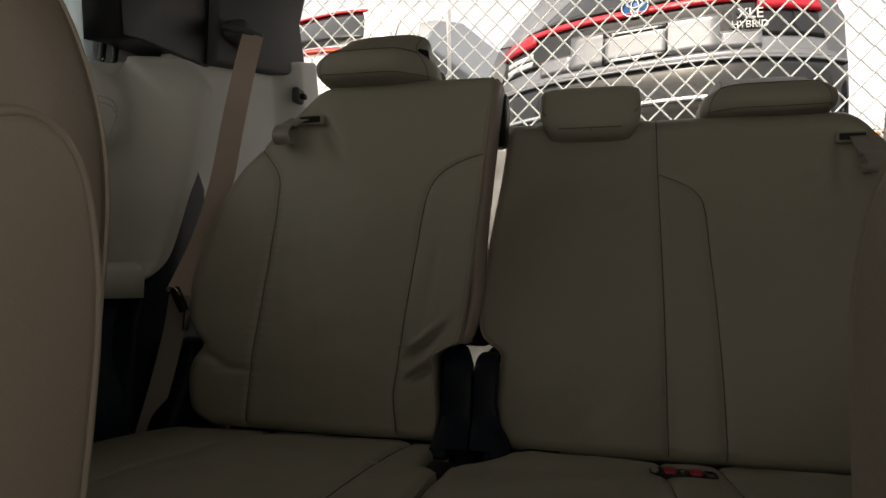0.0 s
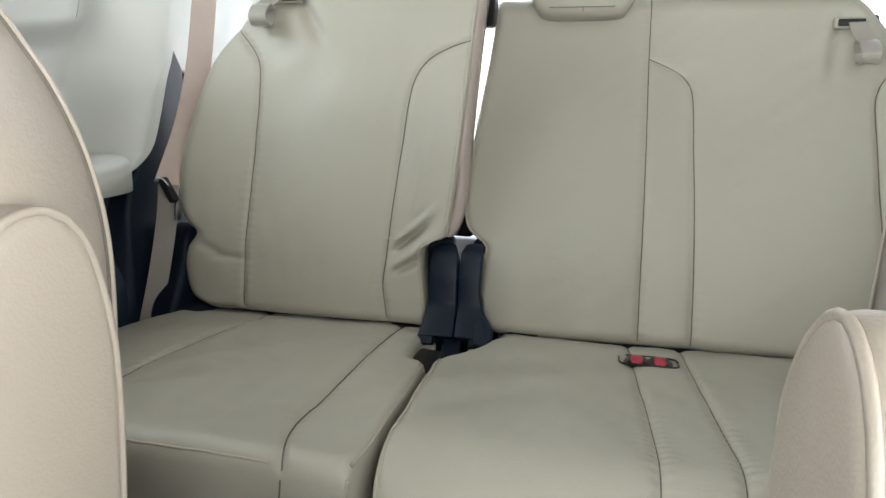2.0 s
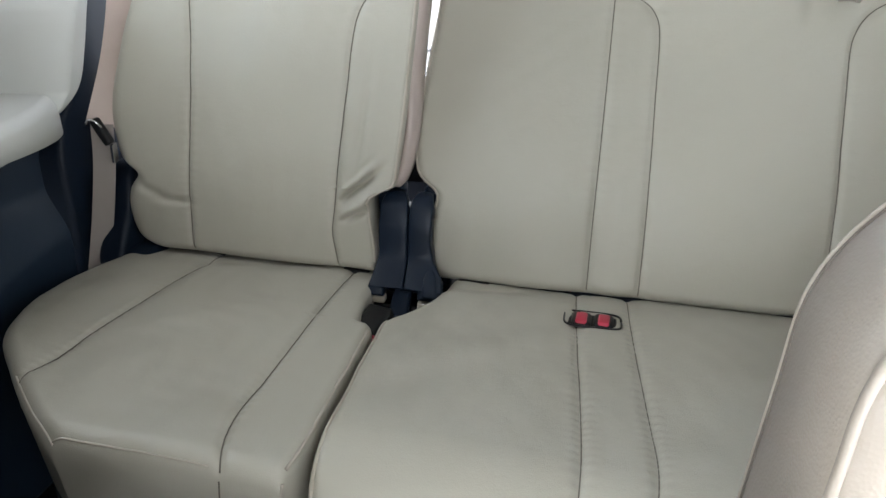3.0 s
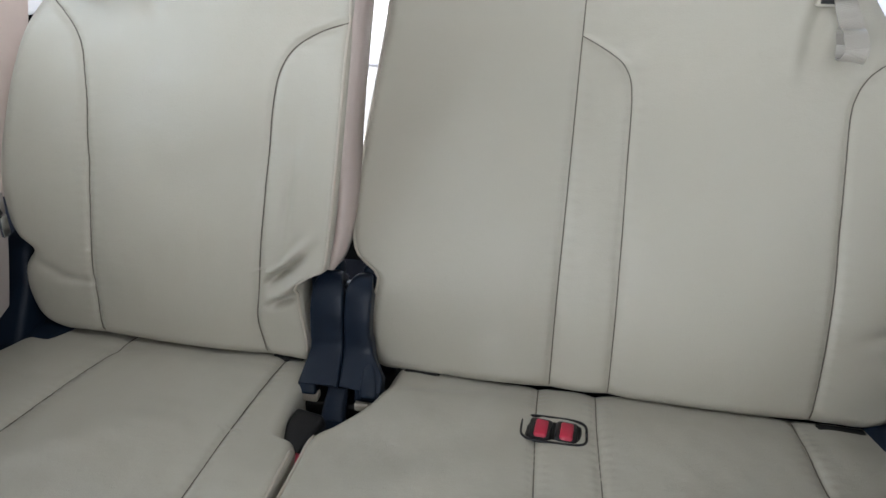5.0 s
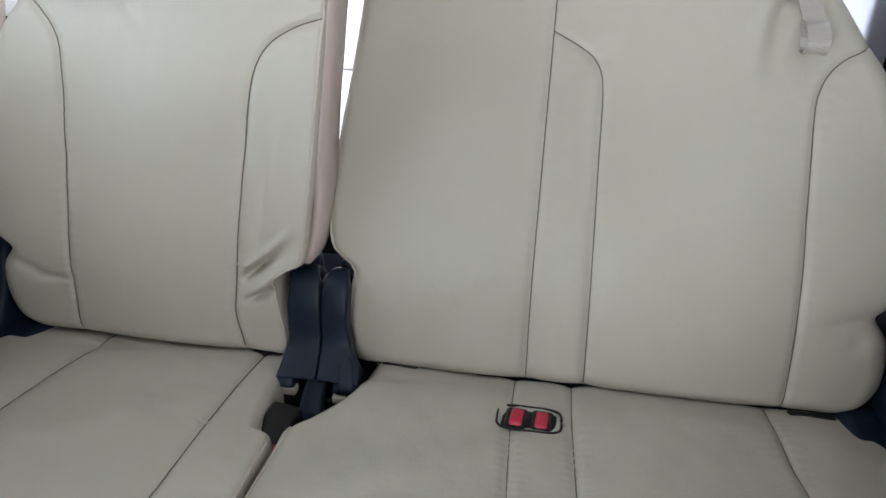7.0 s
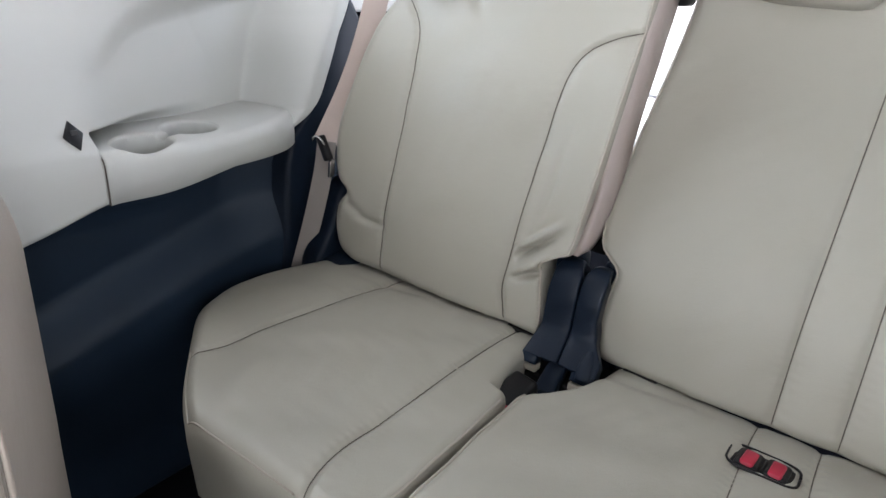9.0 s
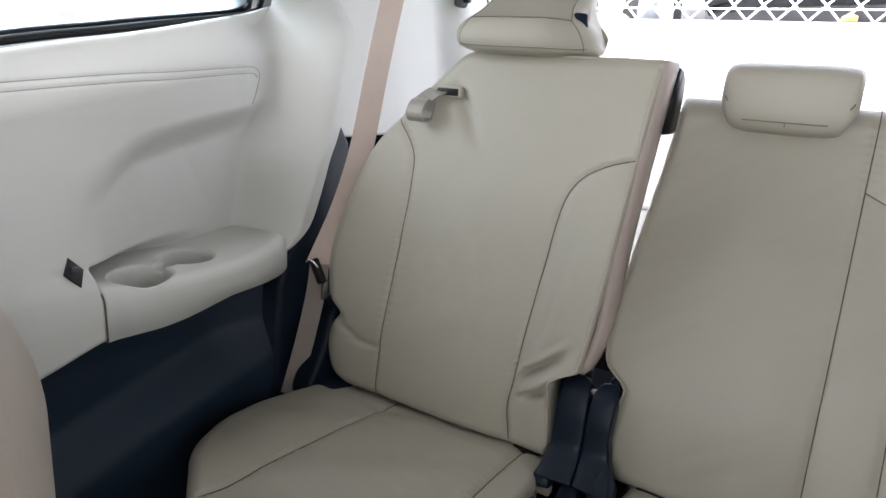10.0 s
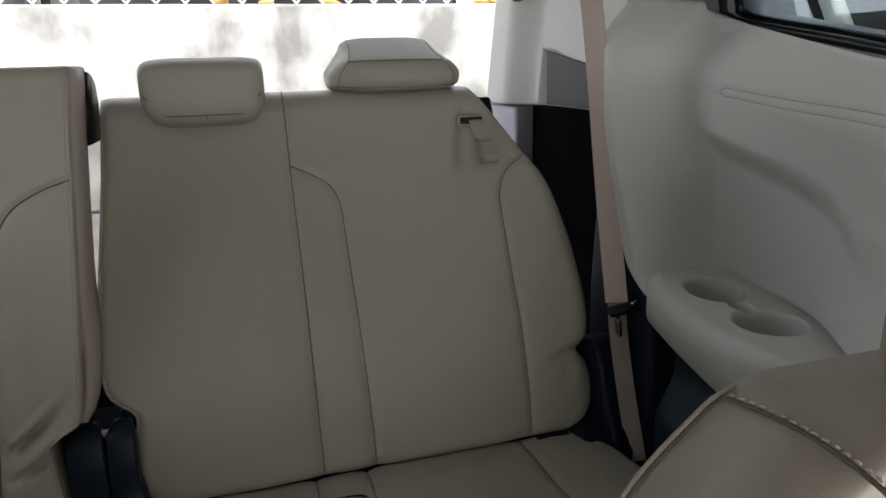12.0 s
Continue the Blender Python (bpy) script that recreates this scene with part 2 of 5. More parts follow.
def mx(x):
    """The mirror place across the car."""
    return 2 * XC - x

# ---- third-row seats ----
LP = smooth_table([(0.30, -0.010), (0.41, -0.014), (0.528, -0.018), (0.66, 0.005), (0.837, 0.045), (0.965, 0.078), (1.1, 0.11)])
RP = smooth_table([(0.30, 0.004), (0.40, 0.004), (0.54, 0.024), (0.68, 0.092), (0.817, 0.172), (0.92, 0.206), (1.1, 0.25)])


def back_pad(profile, ul, ur, z0, z1, radii, seams, extra):
    g = grooves(seams)
    return Pad(lambda u, v, w: np.stack([u, profile(v) - w, v], -1), ul, ur, z0, z1, radii,
               lambda u, v: g(u, v) + extra(u, v) + unevenness(u, v, len(seams)))


def left_seat():
    seat = group_at("rear_car_seat", (-0.21, -0.2, 0.0), "taupe leather single rear seat with upright backrest and stitched seams", "car seat")
    s_out = [(-0.370, 0.858), (-0.345, 0.834), (-0.324, 0.801), (-0.320, 0.750), (-0.321, 0.656), (-0.327, 0.556), (-0.338, 0.453), (-0.342, 0.408)]
    s_in = [(0.022, 0.836), (-0.012, 0.825), (-0.044, 0.806), (-0.063, 0.777), (-0.071, 0.730), (-0.077, 0.660), (-0.085, 0.578), (-0.092, 0.509), (-0.098, 0.463), (-0.095, 0.409)]
    ul = smooth_table([(0.395, -0.414), (0.405, -0.430), (0.425, -0.449), (0.458, -0.455), (0.50, -0.447), (0.528, -0.430), (0.55, -0.450), (0.58, -0.462),
                       (0.638, -0.466), (0.70, -0.452), (0.795, -0.421), (0.853, -0.381), (0.92, -0.318), (0.955, -0.285), (0.975, -0.262), (1.0, -0.24)])
    ur = smooth_table([(0.395, -0.034), (0.42, -0.030), (0.451, -0.031), (0.510, -0.036), (0.527, -0.033), (0.538, -0.018), (0.546, 0.000), (0.60, 0.008),
                       (0.663, 0.014), (0.775, 0.021), (0.832, 0.024), (0.90, 0.028), (0.965, 0.032), (1.0, 0.032)])

    def extra(u, v):
        w = 0.010 * bump_at(u, v, -0.20, 0.60, 0.14, 0.20)
        # folds where the cover is pulled towards the bracket
        keep = step(u, -0.090, -0.072)
        w = w + keep * (0.011 * bump_at(u, v, -0.052, 0.517, 0.036, 0.008, 38) - 0.016 * bump_at(u, v, -0.060, 0.536, 0.040, 0.0055, 40) + 0.007 * bump_at(u, v, -0.056, 0.553, 0.036, 0.008, 42) - 0.006 * bump_at(u, v, -0.050, 0.566, 0.030, 0.005, 44))
        w = w - keep * 0.011 * bump_at(u, v, -0.062, 0.496, 0.026, 0.006, 26) - 0.004 * bump_at(u, v, -0.395, 0.505, 0.03, 0.008, -25)
        w = w - 0.004 * bump_at(u, v, -0.36, 0.492, 0.03, 0.006, 0) - 0.006 * bump_at(u, v, -0.050, 0.62, 0.007, 0.07, -8)
        # the pull at the strap's slot
        w = w - 0.010 * bump_at(u, v, -0.276, 0.902, 0.022, 0.012) - 0.014 * bump_at(u, v, -0.243, 0.874, 0.010, 0.040, 34)
        return w

    pad = back_pad(LP, ul, ur, 0.398, 0.968, (0.030, 0.010, 0.022, 0.016), [s_out, s_in], extra)
    back = pad.build("backrest", 150, 250, 0.085, LEATHER, seat)
    pad.seam("seam", s_out, 0.0008, SEAM, back)
    pad.seam("seam", s_in, 0.0008, SEAM, back)
    zz = np.linspace(0.42, 0.955, 60)
    tube("piping", pad.place(ur(zz) - 0.003, zz, pad.height(ur(zz) - 0.003, zz) + 0.0008), 0.0022, PIPING, back)
    xx = np.linspace(float(ul(np.array(0.966))) + 0.02, 0.028, 40)
    tube("piping", pad.place(xx, np.full(40, 0.966), pad.height(xx, np.full(40, 0.9655)) + 0.001), 0.0018, PIPING, back)
    # the gusset on the inner side and the black rear board
    zz = np.linspace(0.543, 0.966, 32)
    verts, faces = [], []
    for z in zz:
        x, y = max(float(ur(np.array(z))), -0.001) + 0.0025 + 0.009 * math.exp(-((z - 0.60) / 0.07) ** 2), float(LP(np.array(z)))
        verts += [(x, y + 0.012, z), (x + 0.003, y + 0.045, z), (x, y + 0.084, z), (x - 0.01, y + 0.084, z), (x - 0.01, y + 0.012, z)]
    for i in range(len(zz) - 1):
        for k in range(5):
            a, b = i * 5 + k, i * 5 + (k + 1) % 5
            faces.append((a, b, b + 5, a + 5))
    faces += [(4, 3, 2, 1, 0), tuple(len(verts) - 5 + k for k in range(5))]
    mesh_ob("gusset", verts, faces, LEATHER_SIDE, back, "mauve-tinted leather side gusset")
    out = [(LP(np.array(z)) + d, z) for z, d in ((0.43, 0.086), (0.43, 0.11), (0.92, 0.12), (0.955, 0.105), (0.962, 0.087))]
    part("rear_board", prism([(float(a), b) for a, b in out], "x", -0.27, -0.03, 0.006), BLACK, seat, "black carpeted rear board")
    # an added black piece makes the shade where the two backrests meet
    out = [(LP(np.array(z)) + d, z) for z, d in ((0.537, 0.060), (0.537, 0.120), (0.640, 0.125), (0.645, 0.080))]
    part("gap_shade_filler", prism([(float(a), b) for a, b in out], "x", -0.04, 0.032, 0.006), BLACK, seat, "added black filler for the shade in the gap behind the gusset")
    out = [(LP(np.array(z)) + d, z) for z, d in ((0.868, 0.080), (0.868, 0.125), (0.92, 0.132), (0.948, 0.122), (0.962, 0.100), (0.963, 0.080))]
    part("rear_latch_cover", prism([(float(a), b) for a, b in out], "x", -0.02, 0.040, 0.010, 4), BLACK, seat, "black latch cover")
    for x in (-0.20, -0.105):
        tube("headrest_post", [(x, 0.10, 0.95), (x, 0.112, 1.0), (x, 0.12, 1.04)], 0.006, CHROME, seat)
    part("latch_bar", rounded_box(-0.092, -0.046, -0.003, 0.018, 0.386, 0.3975, 0.005), BLACK, seat, "thin black anchor bar in the crease")
    headrest(seat, -0.272, -0.070, 0.036, 0.966, True, -0.124, 1.0)
    strap_loop(seat, (-0.280, float(LP(np.array(0.905))) - 0.002, 0.905), LP, -0.312, 0.010)
    cushion(seat, False)
    return seat


def headrest(seat, x0, x1, y, z, button, fold_x, fold, rise=1.0):
    """A headrest tipped forward: a low front face, a top that rises to the back, rounded ends."""
    n = 48
    prof = [(0.03, 0.0), (0.008, 0.005), (0.0, 0.018), (0.001, 0.034), (0.007, 0.046), (0.019, 0.054), (0.045, 0.072), (0.08, 0.095), (0.105, 0.106), (0.128, 0.098), (0.138, 0.058), (0.115, 0.010), (0.07, -0.002)]
    prof = [(a, b if b < 0.05 else 0.05 + (b - 0.05) * rise) for a, b in prof]
    loop = curve_through(prof + [prof[0]], 0.004)[:-1]
    cy, cz = 0.066, 0.036
    mid, half = (x0 + x1) / 2, (x1 - x0) / 2

    def shell(s, a, b):
        # narrower towards the top, rounded at the ends
        f = 0.62 + 0.38 * math.sqrt(max(0.0, 1 - abs(s) ** 5))
        wide = half * (1 - 0.24 * float(step(np.array(b), 0.022, 0.075)))
        x = mid + s * wide
        # the end towards the middle of the car is cut back at an angle
        d = (x - fold_x) * (1 if button else -1)
        back = fold * 0.5 * (d + math.sqrt(d * d + 0.012 ** 2) - 0.001)
        return (x, y + cy + (a - cy) * f + back * (1 - 0.75 * float(step(np.array(a), 0.03, 0.13))), z + cz + (b - cz) * f)

    verts, faces = [], []
    k = len(loop)
    for i in range(n + 1):
        s = -1 + 2 * i / n
        s = math.copysign(abs(s) ** 0.62, s)
        verts += [shell(s, a, b) for a, b in loop]
    for i in range(n):
        for j in range(k):
            q, q2 = i * k + j, i * k + (j + 1) % k
            faces.append((q, q2, q2 + k, q + k))
    faces += [tuple(range(k))[::-1], tuple(n * k + j for j in range(k))]
    head = mesh_ob("headrest", verts, faces, LEATHER, seat)
    # the seam along the crease, and down and back at both ends
    run = [shell(s, 0.0075, 0.0478) for s in np.linspace(-0.80, 0.80, 17)]
    tube("seam", curve_through(run), 0.0008, SEAM_SOFT, head)
    for sd in (-1, 1):
        tube("seam", curve_through([shell(sd * 0.80, 0.0075, 0.0478), shell(sd * 0.83, 0.001, 0.034), shell(sd * 0.86, 0.0, 0.018), shell(sd * 0.87, 0.008, 0.003)]), 0.0008, SEAM_SOFT, head)
        tube("seam", curve_through([shell(sd * 0.80, 0.0075, 0.0478), shell(sd * 0.82, 0.045, 0.05 + 0.0220 * rise), shell(sd * 0.83, 0.08, 0.05 + 0.0455 * rise), shell(sd * 0.82, 0.105, 0.05 + 0.0565 * rise)]), 0.0008, SEAM_SOFT, head)
    tube("seam", curve_through([shell(s, 0.004 + 0.02 * max(0, abs(s) - 0.8), 0.0075) for s in np.linspace(-0.9, 0.9, 19)]), 0.0008, SEAM_SOFT, head)
    if button:
        bx, by, bz = shell(0.88, 0.016, 0.046)
        part("recline_button", rounded_box(bx - 0.005, bx + 0.003, by - 0.010, by + 0.010, bz - 0.015, bz + 0.015, 0.0035, 3, turn=pose(0, 0, 0, 0, -18, -48)), NAVY, head, "dark oval folding button")
    return head


def strap_loop(seat, at, profile, loop_x, drop, twist=0.0):
    """A stitched webbing loop that hangs out of a slot in the backrest."""
    x, y, z = at
    part("slot_bezel", rounded_box(x - 0.023, x + 0.023, y - 0.004, y + 0.012, z - 0.0085, z + 0.0085, 0.0035), LEATHER, seat)
    part("strap_slot", rounded_box(x - 0.019, x + 0.019, y - 0.0055, y + 0.010, z - 0.0055, z + 0.0055, 0.002), BLACK, seat)
    face = lambda h: float(profile(np.array(h)))
    top, low = z - drop, z - drop - 0.036
    mid = (x + loop_x) / 2
    run = [(mid, y + 0.004, z), (mid, y - 0.008, z - 0.002), (mid * 0.5 + loop_x * 0.5, face(z - drop / 2) - 0.014, z - drop * 0.6), (loop_x, face(top) - 0.019, top - 0.002),
           (loop_x, face(top) - 0.034, top - 0.008), (loop_x, face(low) - 0.036, low + 0.012), (loop_x, face(low) - 0.026, low), (loop_x, face(low) - 0.010, low + 0.003),
           (loop_x, face(low) - 0.006, low + 0.014), (loop_x, face(top) - 0.009, top - 0.008), (loop_x, face(top) - 0.016, top - 0.0045)]
    turn = [(math.cos(a), -math.sin(a), 0) for a in (0, twist * 0.5, twist, twist, twist)]
    return ribbon("pull_strap", curve_through(run, 0.004), 0.029 if not twist else 0.024, 0.0022, turn, STRAP, seat, "grey webbing pull strap folded into a loop")


def right_seat():
    seat = group_at("rear_bench_seat", (0.38, -0.2, 0.0), "taupe leather two-place rear bench with reclined backrest", "car seat")
    s1 = [(0.287, 0.925), (0.287, 0.86), (0.287, 0.78), (0.287, 0.65), (0.287, 0.52), (0.289, 0.399)]
    s2 = [(0.287, 0.818), (0.322, 0.801), (0.344, 0.784), (0.354, 0.754), (0.356, 0.67), (0.358, 0.58), (0.361, 0.487), (0.364, 0.398)]
    s3 = [(0.668, 0.812), (0.635, 0.796), (0.613, 0.770), (0.604, 0.730), (0.602, 0.629), (0.603, 0.535), (0.608, 0.446), (0.609, 0.398)]
    ul = smooth_table([(0.385, 0.062), (0.40, 0.052), (0.430, 0.046), (0.50, 0.050), (0.528, 0.053), (0.545, 0.032), (0.56, 0.020), (0.60, 0.014), (0.64, 0.015), (0.69, 0.018), (0.76, 0.023), (0.83, 0.028), (0.93, 0.034), (1.0, 0.035)])
    ur = smooth_table([(0.385, 0.675), (0.40, 0.698), (0.42, 0.714), (0.446, 0.720), (0.492, 0.714), (0.520, 0.697), (0.545, 0.716), (0.58, 0.722), (0.62, 0.722), (0.684, 0.718), (0.744, 0.706), (0.78, 0.694),
                       (0.816, 0.669), (0.87, 0.630), (0.917, 0.594), (0.95, 0.57), (1.0, 0.54)])

    def extra(u, v):
        w = 0.008 * bump_at(u, v, 0.17, 0.62, 0.10, 0.2) + 0.010 * bump_at(u, v, 0.48, 0.62, 0.12, 0.2)
        w = w - 0.005 * bump_at(u, v, 0.665, 0.520, 0.03, 0.010, 20) - 0.004 * bump_at(u, v, 0.675, 0.50, 0.02, 0.012, 60)
        w = w - 0.006 * bump_at(u, v, 0.348, 0.790, 0.020, 0.016, 45)
        w = w - 0.010 * bump_at(u, v, 0.582, 0.870, 0.020, 0.012) - 0.013 * bump_at(u, v, 0.560, 0.838, 0.011, 0.042, -12)
        w = w - 0.006 * bump_at(u, v, 0.176, 0.885, 0.09, 0.02)
        return w

    pad = back_pad(RP, ul, ur, 0.389, 0.922, (0.016, 0.030, 0.024, 0.030), [s1, s2, s3], extra)
    back = pad.build("backrest", 210, 240, 0.115, LEATHER, seat)
    for s in (s1, s2, s3):
        pad.seam("seam", s, 0.0008, SEAM, back)
    zz = np.linspace(0.41, 0.90, 60)
    tube("piping", pad.place(ul(zz) + 0.004, zz, pad.height(ul(zz) + 0.004, zz) + 0.0008), 0.0022, PIPING, back)
    out = [(RP(np.array(0.45)) + 0.115, 0.43), (RP(np.array(0.45)) + 0.14, 0.43), (RP(np.array(0.88)) + 0.14, 0.87), (RP(np.array(0.9)) + 0.117, 0.90)]
    part("rear_board", prism([(float(a), b) for a, b in out], "x", 0.07, 0.66, 0.006), BLACK, seat, "black carpeted rear board")
    # middle headrest, hooked over the top edge
    prof = [(0.205, 0.880), (0.178, 0.886), (0.166, 0.905), (0.166, 0.950), (0.176, 0.968), (0.205, 0.976), (0.255, 0.976), (0.280, 0.965), (0.285, 0.94), (0.24, 0.925), (0.215, 0.915)]
    loop = curve_through(prof + [prof[0]], 0.005)[:-1]
    verts, faces = [], []
    k, n = len(loop), 36
    for i in range(n + 1):
        s = -1 + 2 * i / n
        s = math.copysign(abs(s) ** 0.7, s)
        f = 0.78 + 0.22 * math.sqrt(max(0, 1 - abs(s) ** 6))
        for a, b in loop:
            low = max(0.0, (0.925 - b) / 0.045)
            xs = 0.0835 * (1 - 0.17 * max(0, low) ** 2)
            verts.append((0.1775 + s * xs, 0.225 + (a - 0.225) * f, 0.928 + (b - 0.928) * f))
    for i in range(n):
        for j in range(k):
            q, q2 = i * k + j, i * k + (j + 1) % k
            faces.append((q, q2, q2 + k, q + k))
    faces += [tuple(range(k))[::-1], tuple(n * k + j for j in range(k))]
    head = mesh_ob("headrest", verts, faces, LEATHER, seat, "low hooked leather middle headrest")

    def skin(s, h, lift=0.0008):
        """A point of the front of the headrest, at height h."""
        f = 0.78 + 0.22 * math.sqrt(max(0, 1 - abs(s) ** 6))
        a, b = min(((a, b) for a, b in loop if a < 0.225), key=lambda q: abs(q[1] - h))
        low = max(0.0, (0.925 - b) / 0.045)
        return (0.1775 + s * 0.0835 * (1 - 0.17 * low ** 2), 0.225 + (a - 0.225) * f - lift, 0.928 + (b - 0.928) * f)
    hem = lambda s: 0.898 + 0.030 * float(step(np.array(abs(s)), 0.62, 0.98))
    tube("seam", curve_through([skin(s, hem(s)) for s in np.linspace(-0.93, 0.93, 41)], 0.003), 0.0009, SEAM_SOFT, head)
    tube("seam", [skin(0.02, h) for h in (0.898, 0.894, 0.890)], 0.0008, SEAM_SOFT, head)
    for x in (0.41, 0.505):
        tube("headrest_post", [(x, 0.25, 0.90), (x, 0.262, 0.94), (x, 0.27, 0.98)], 0.006, CHROME, seat)
    part("latch_bar", rounded_box(0.615, 0.672, -0.006, 0.012, 0.384, 0.3945, 0.003), BLACK, seat, "thin black anchor bar in the crease")
    part("latch_bar", rounded_box(0.094, 0.144, 0.005, 0.024, 0.384, 0.3965, 0.005), BLACK, seat, "thin black anchor bar in the crease")
    headrest(seat, 0.360, 0.566, 0.188, 0.919, False, 0.405, 0.8, 0.62)
    strap_loop(seat, (0.577, float(RP(np.array(0.871))) - 0.002, 0.871), RP, 0.592, 0.026, 0.55)
    cushion(seat, True)
    return seat


CZ = 0.405


def cushion(seat, right):
    y0, y1 = -0.458, 0.03
    hz = smooth_table([(-0.50, 0.008), (-0.42, 0.008), (-0.30, 0.006), (-0.15, 0.002), (-0.06, -0.001), (-0.02, -0.0065), (0.05, -0.018)])
    if right:
        ul = smooth_table([(-0.47, 0.045), (-0.455, 0.034), (-0.42, 0.028), (-0.334, 0.027), (-0.20, 0.022), (-0.155, 0.022), (-0.13, 0.040), (-0.10, 0.060), (-0.07, 0.074), (-0.03, 0.082), (0.03, 0.085)])
        ur = smooth_table([(-0.47, 0.46), (-0.455, 0.495), (-0.42, 0.555), (-0.346, 0.645), (-0.28, 0.712), (-0.185, 0.738), (-0.054, 0.722), (0.03, 0.712)])
        lines = [[(0.276, 0.02), (0.276, -0.05), (0.280, -0.17), (0.285, -0.27), (0.288, -0.37), (0.286, -0.455)], [(0.350, 0.02), (0.349, -0.06), (0.352, -0.17), (0.357, -0.28), (0.361, -0.37), (0.355, -0.455)],
                 [(0.590, 0.015), (0.587, -0.08), (0.589, -0.15), (0.592, -0.24), (0.594, -0.37)]]
        radii = (0.014, 0.03, 0.085, 0.02)
    else:
        ul = smooth_table([(-0.47, -0.22), (-0.455, -0.245), (-0.42, -0.300), (-0.346, -0.392), (-0.28, -0.459), (-0.185, -0.485), (-0.10, -0.475), (-0.054, -0.465), (0.03, -0.456)])
        ur = smooth_table([(-0.47, 0.004), (-0.455, 0.012), (-0.42, 0.018), (-0.30, 0.016), (-0.175, 0.012), (-0.160, -0.008), (-0.12, -0.018), (-0.077, -0.022), (0.03, -0.026)])
        lines = [[(-0.306, 0.02), (-0.309, -0.05), (-0.318, -0.14), (-0.327, -0.25), (-0.333, -0.33), (-0.345, -0.378)], [(-0.070, 0.02), (-0.071, -0.05), (-0.071, -0.17), (-0.069, -0.26), (-0.071, -0.35), (-0.066, -0.41), (-0.052, -0.455)]]
        radii = (0.030, 0.014, 0.022, 0.02)
    g = grooves(lines, puff=0.003)

    def detail(u, v):
        w = g(u, v) + hz(v) + unevenness(u, v, 11 if right else 12, 0.0010) + 0.006 * bump_at(u, v, 0.17 if right else -0.21, -0.24, 0.10, 0.16)
        if right:
            w = w + 0.006 * bump_at(u, v, 0.47, -0.24, 0.09, 0.16) - 0.006 * bump_at(u, v, 0.30, -0.075, 0.05, 0.03)
        w = w - 0.003 * bump_at(u, v, 0.12 if right else -0.30, -0.03, 0.08, 0.012, 8)
        return w

    pad = Pad(lambda u, v, w: np.stack([u, v + np.where(w < -0.02, (w + 0.02) * -0.10, 0) * (v < -0.3), CZ + w], -1), ul, ur, y0, y1, radii, detail)
    base = pad.build("seat_cushion", 180 if right else 140, 210, 0.135 if right else 0.118, LEATHER, seat)
    for l in lines:
        pad.seam("seam", l, 0.0007, SEAM, base)
    # seams that run on down the front
    for l in lines[:2] if right else lines[1:]:
        x = l[-1][0]
        tube("seam", curve_through([(x, y0 - 0.0008, CZ - 0.015 - (0.06 if right else 0)), (x - 0.003, y0 - 0.0008, CZ - 0.06), (x - 0.004, y0 + 0.009, CZ - 0.115)]), 0.0009, SEAM, base)
    # piping on the edges that meet, and along the front
    e = ul if right else ur
    sg = 1 if right else -1
    yy = np.linspace(-0.445, -0.18 if not right else -0.15, 60)
    tube("piping", pad.place(e(yy) + sg * 0.003, yy, pad.height(e(yy) + sg * 0.003, yy) + 0.0008), 0.0023, PIPING, base)
    if not right:
        tube("piping", curve_through([(float(e(np.array(-0.452))), y0 + 0.002, CZ - 0.008), (float(e(np.array(-0.457))) + sg * 0.002, y0 - 0.001, CZ - 0.04), (float(e(np.array(-0.457))) + sg * 0.003, y0, CZ - 0.12)]), 0.0020, PIPING, base)
    ys = np.concatenate([np.linspace(-0.37, -0.455, 40)])
    ed = ur if right else ul
    if not right:
        tube("piping", pad.place(ed(ys) + 0.008, ys, pad.height(ed(ys) + 0.008, ys) + 0.0006), 0.0014, PIPING, base)
        xs = np.linspace(float(ul(np.array(-0.455))) + 0.008, -0.064, 40)
        tube("piping", pad.place(xs, np.full(40, y0 + 0.004), pad.height(xs, np.full(40, y0 + 0.004)) + 0.0006), 0.0014, PIPING, base)
    else:
        xs = np.linspace(0.356, 0.50, 40)
        tube("seam", np.stack([xs, np.full(40, y0 - 0.0005), CZ - 0.062 + 0 * xs], -1), 0.0014, SEAM, base)
    return base


left_seat()
right_seat()


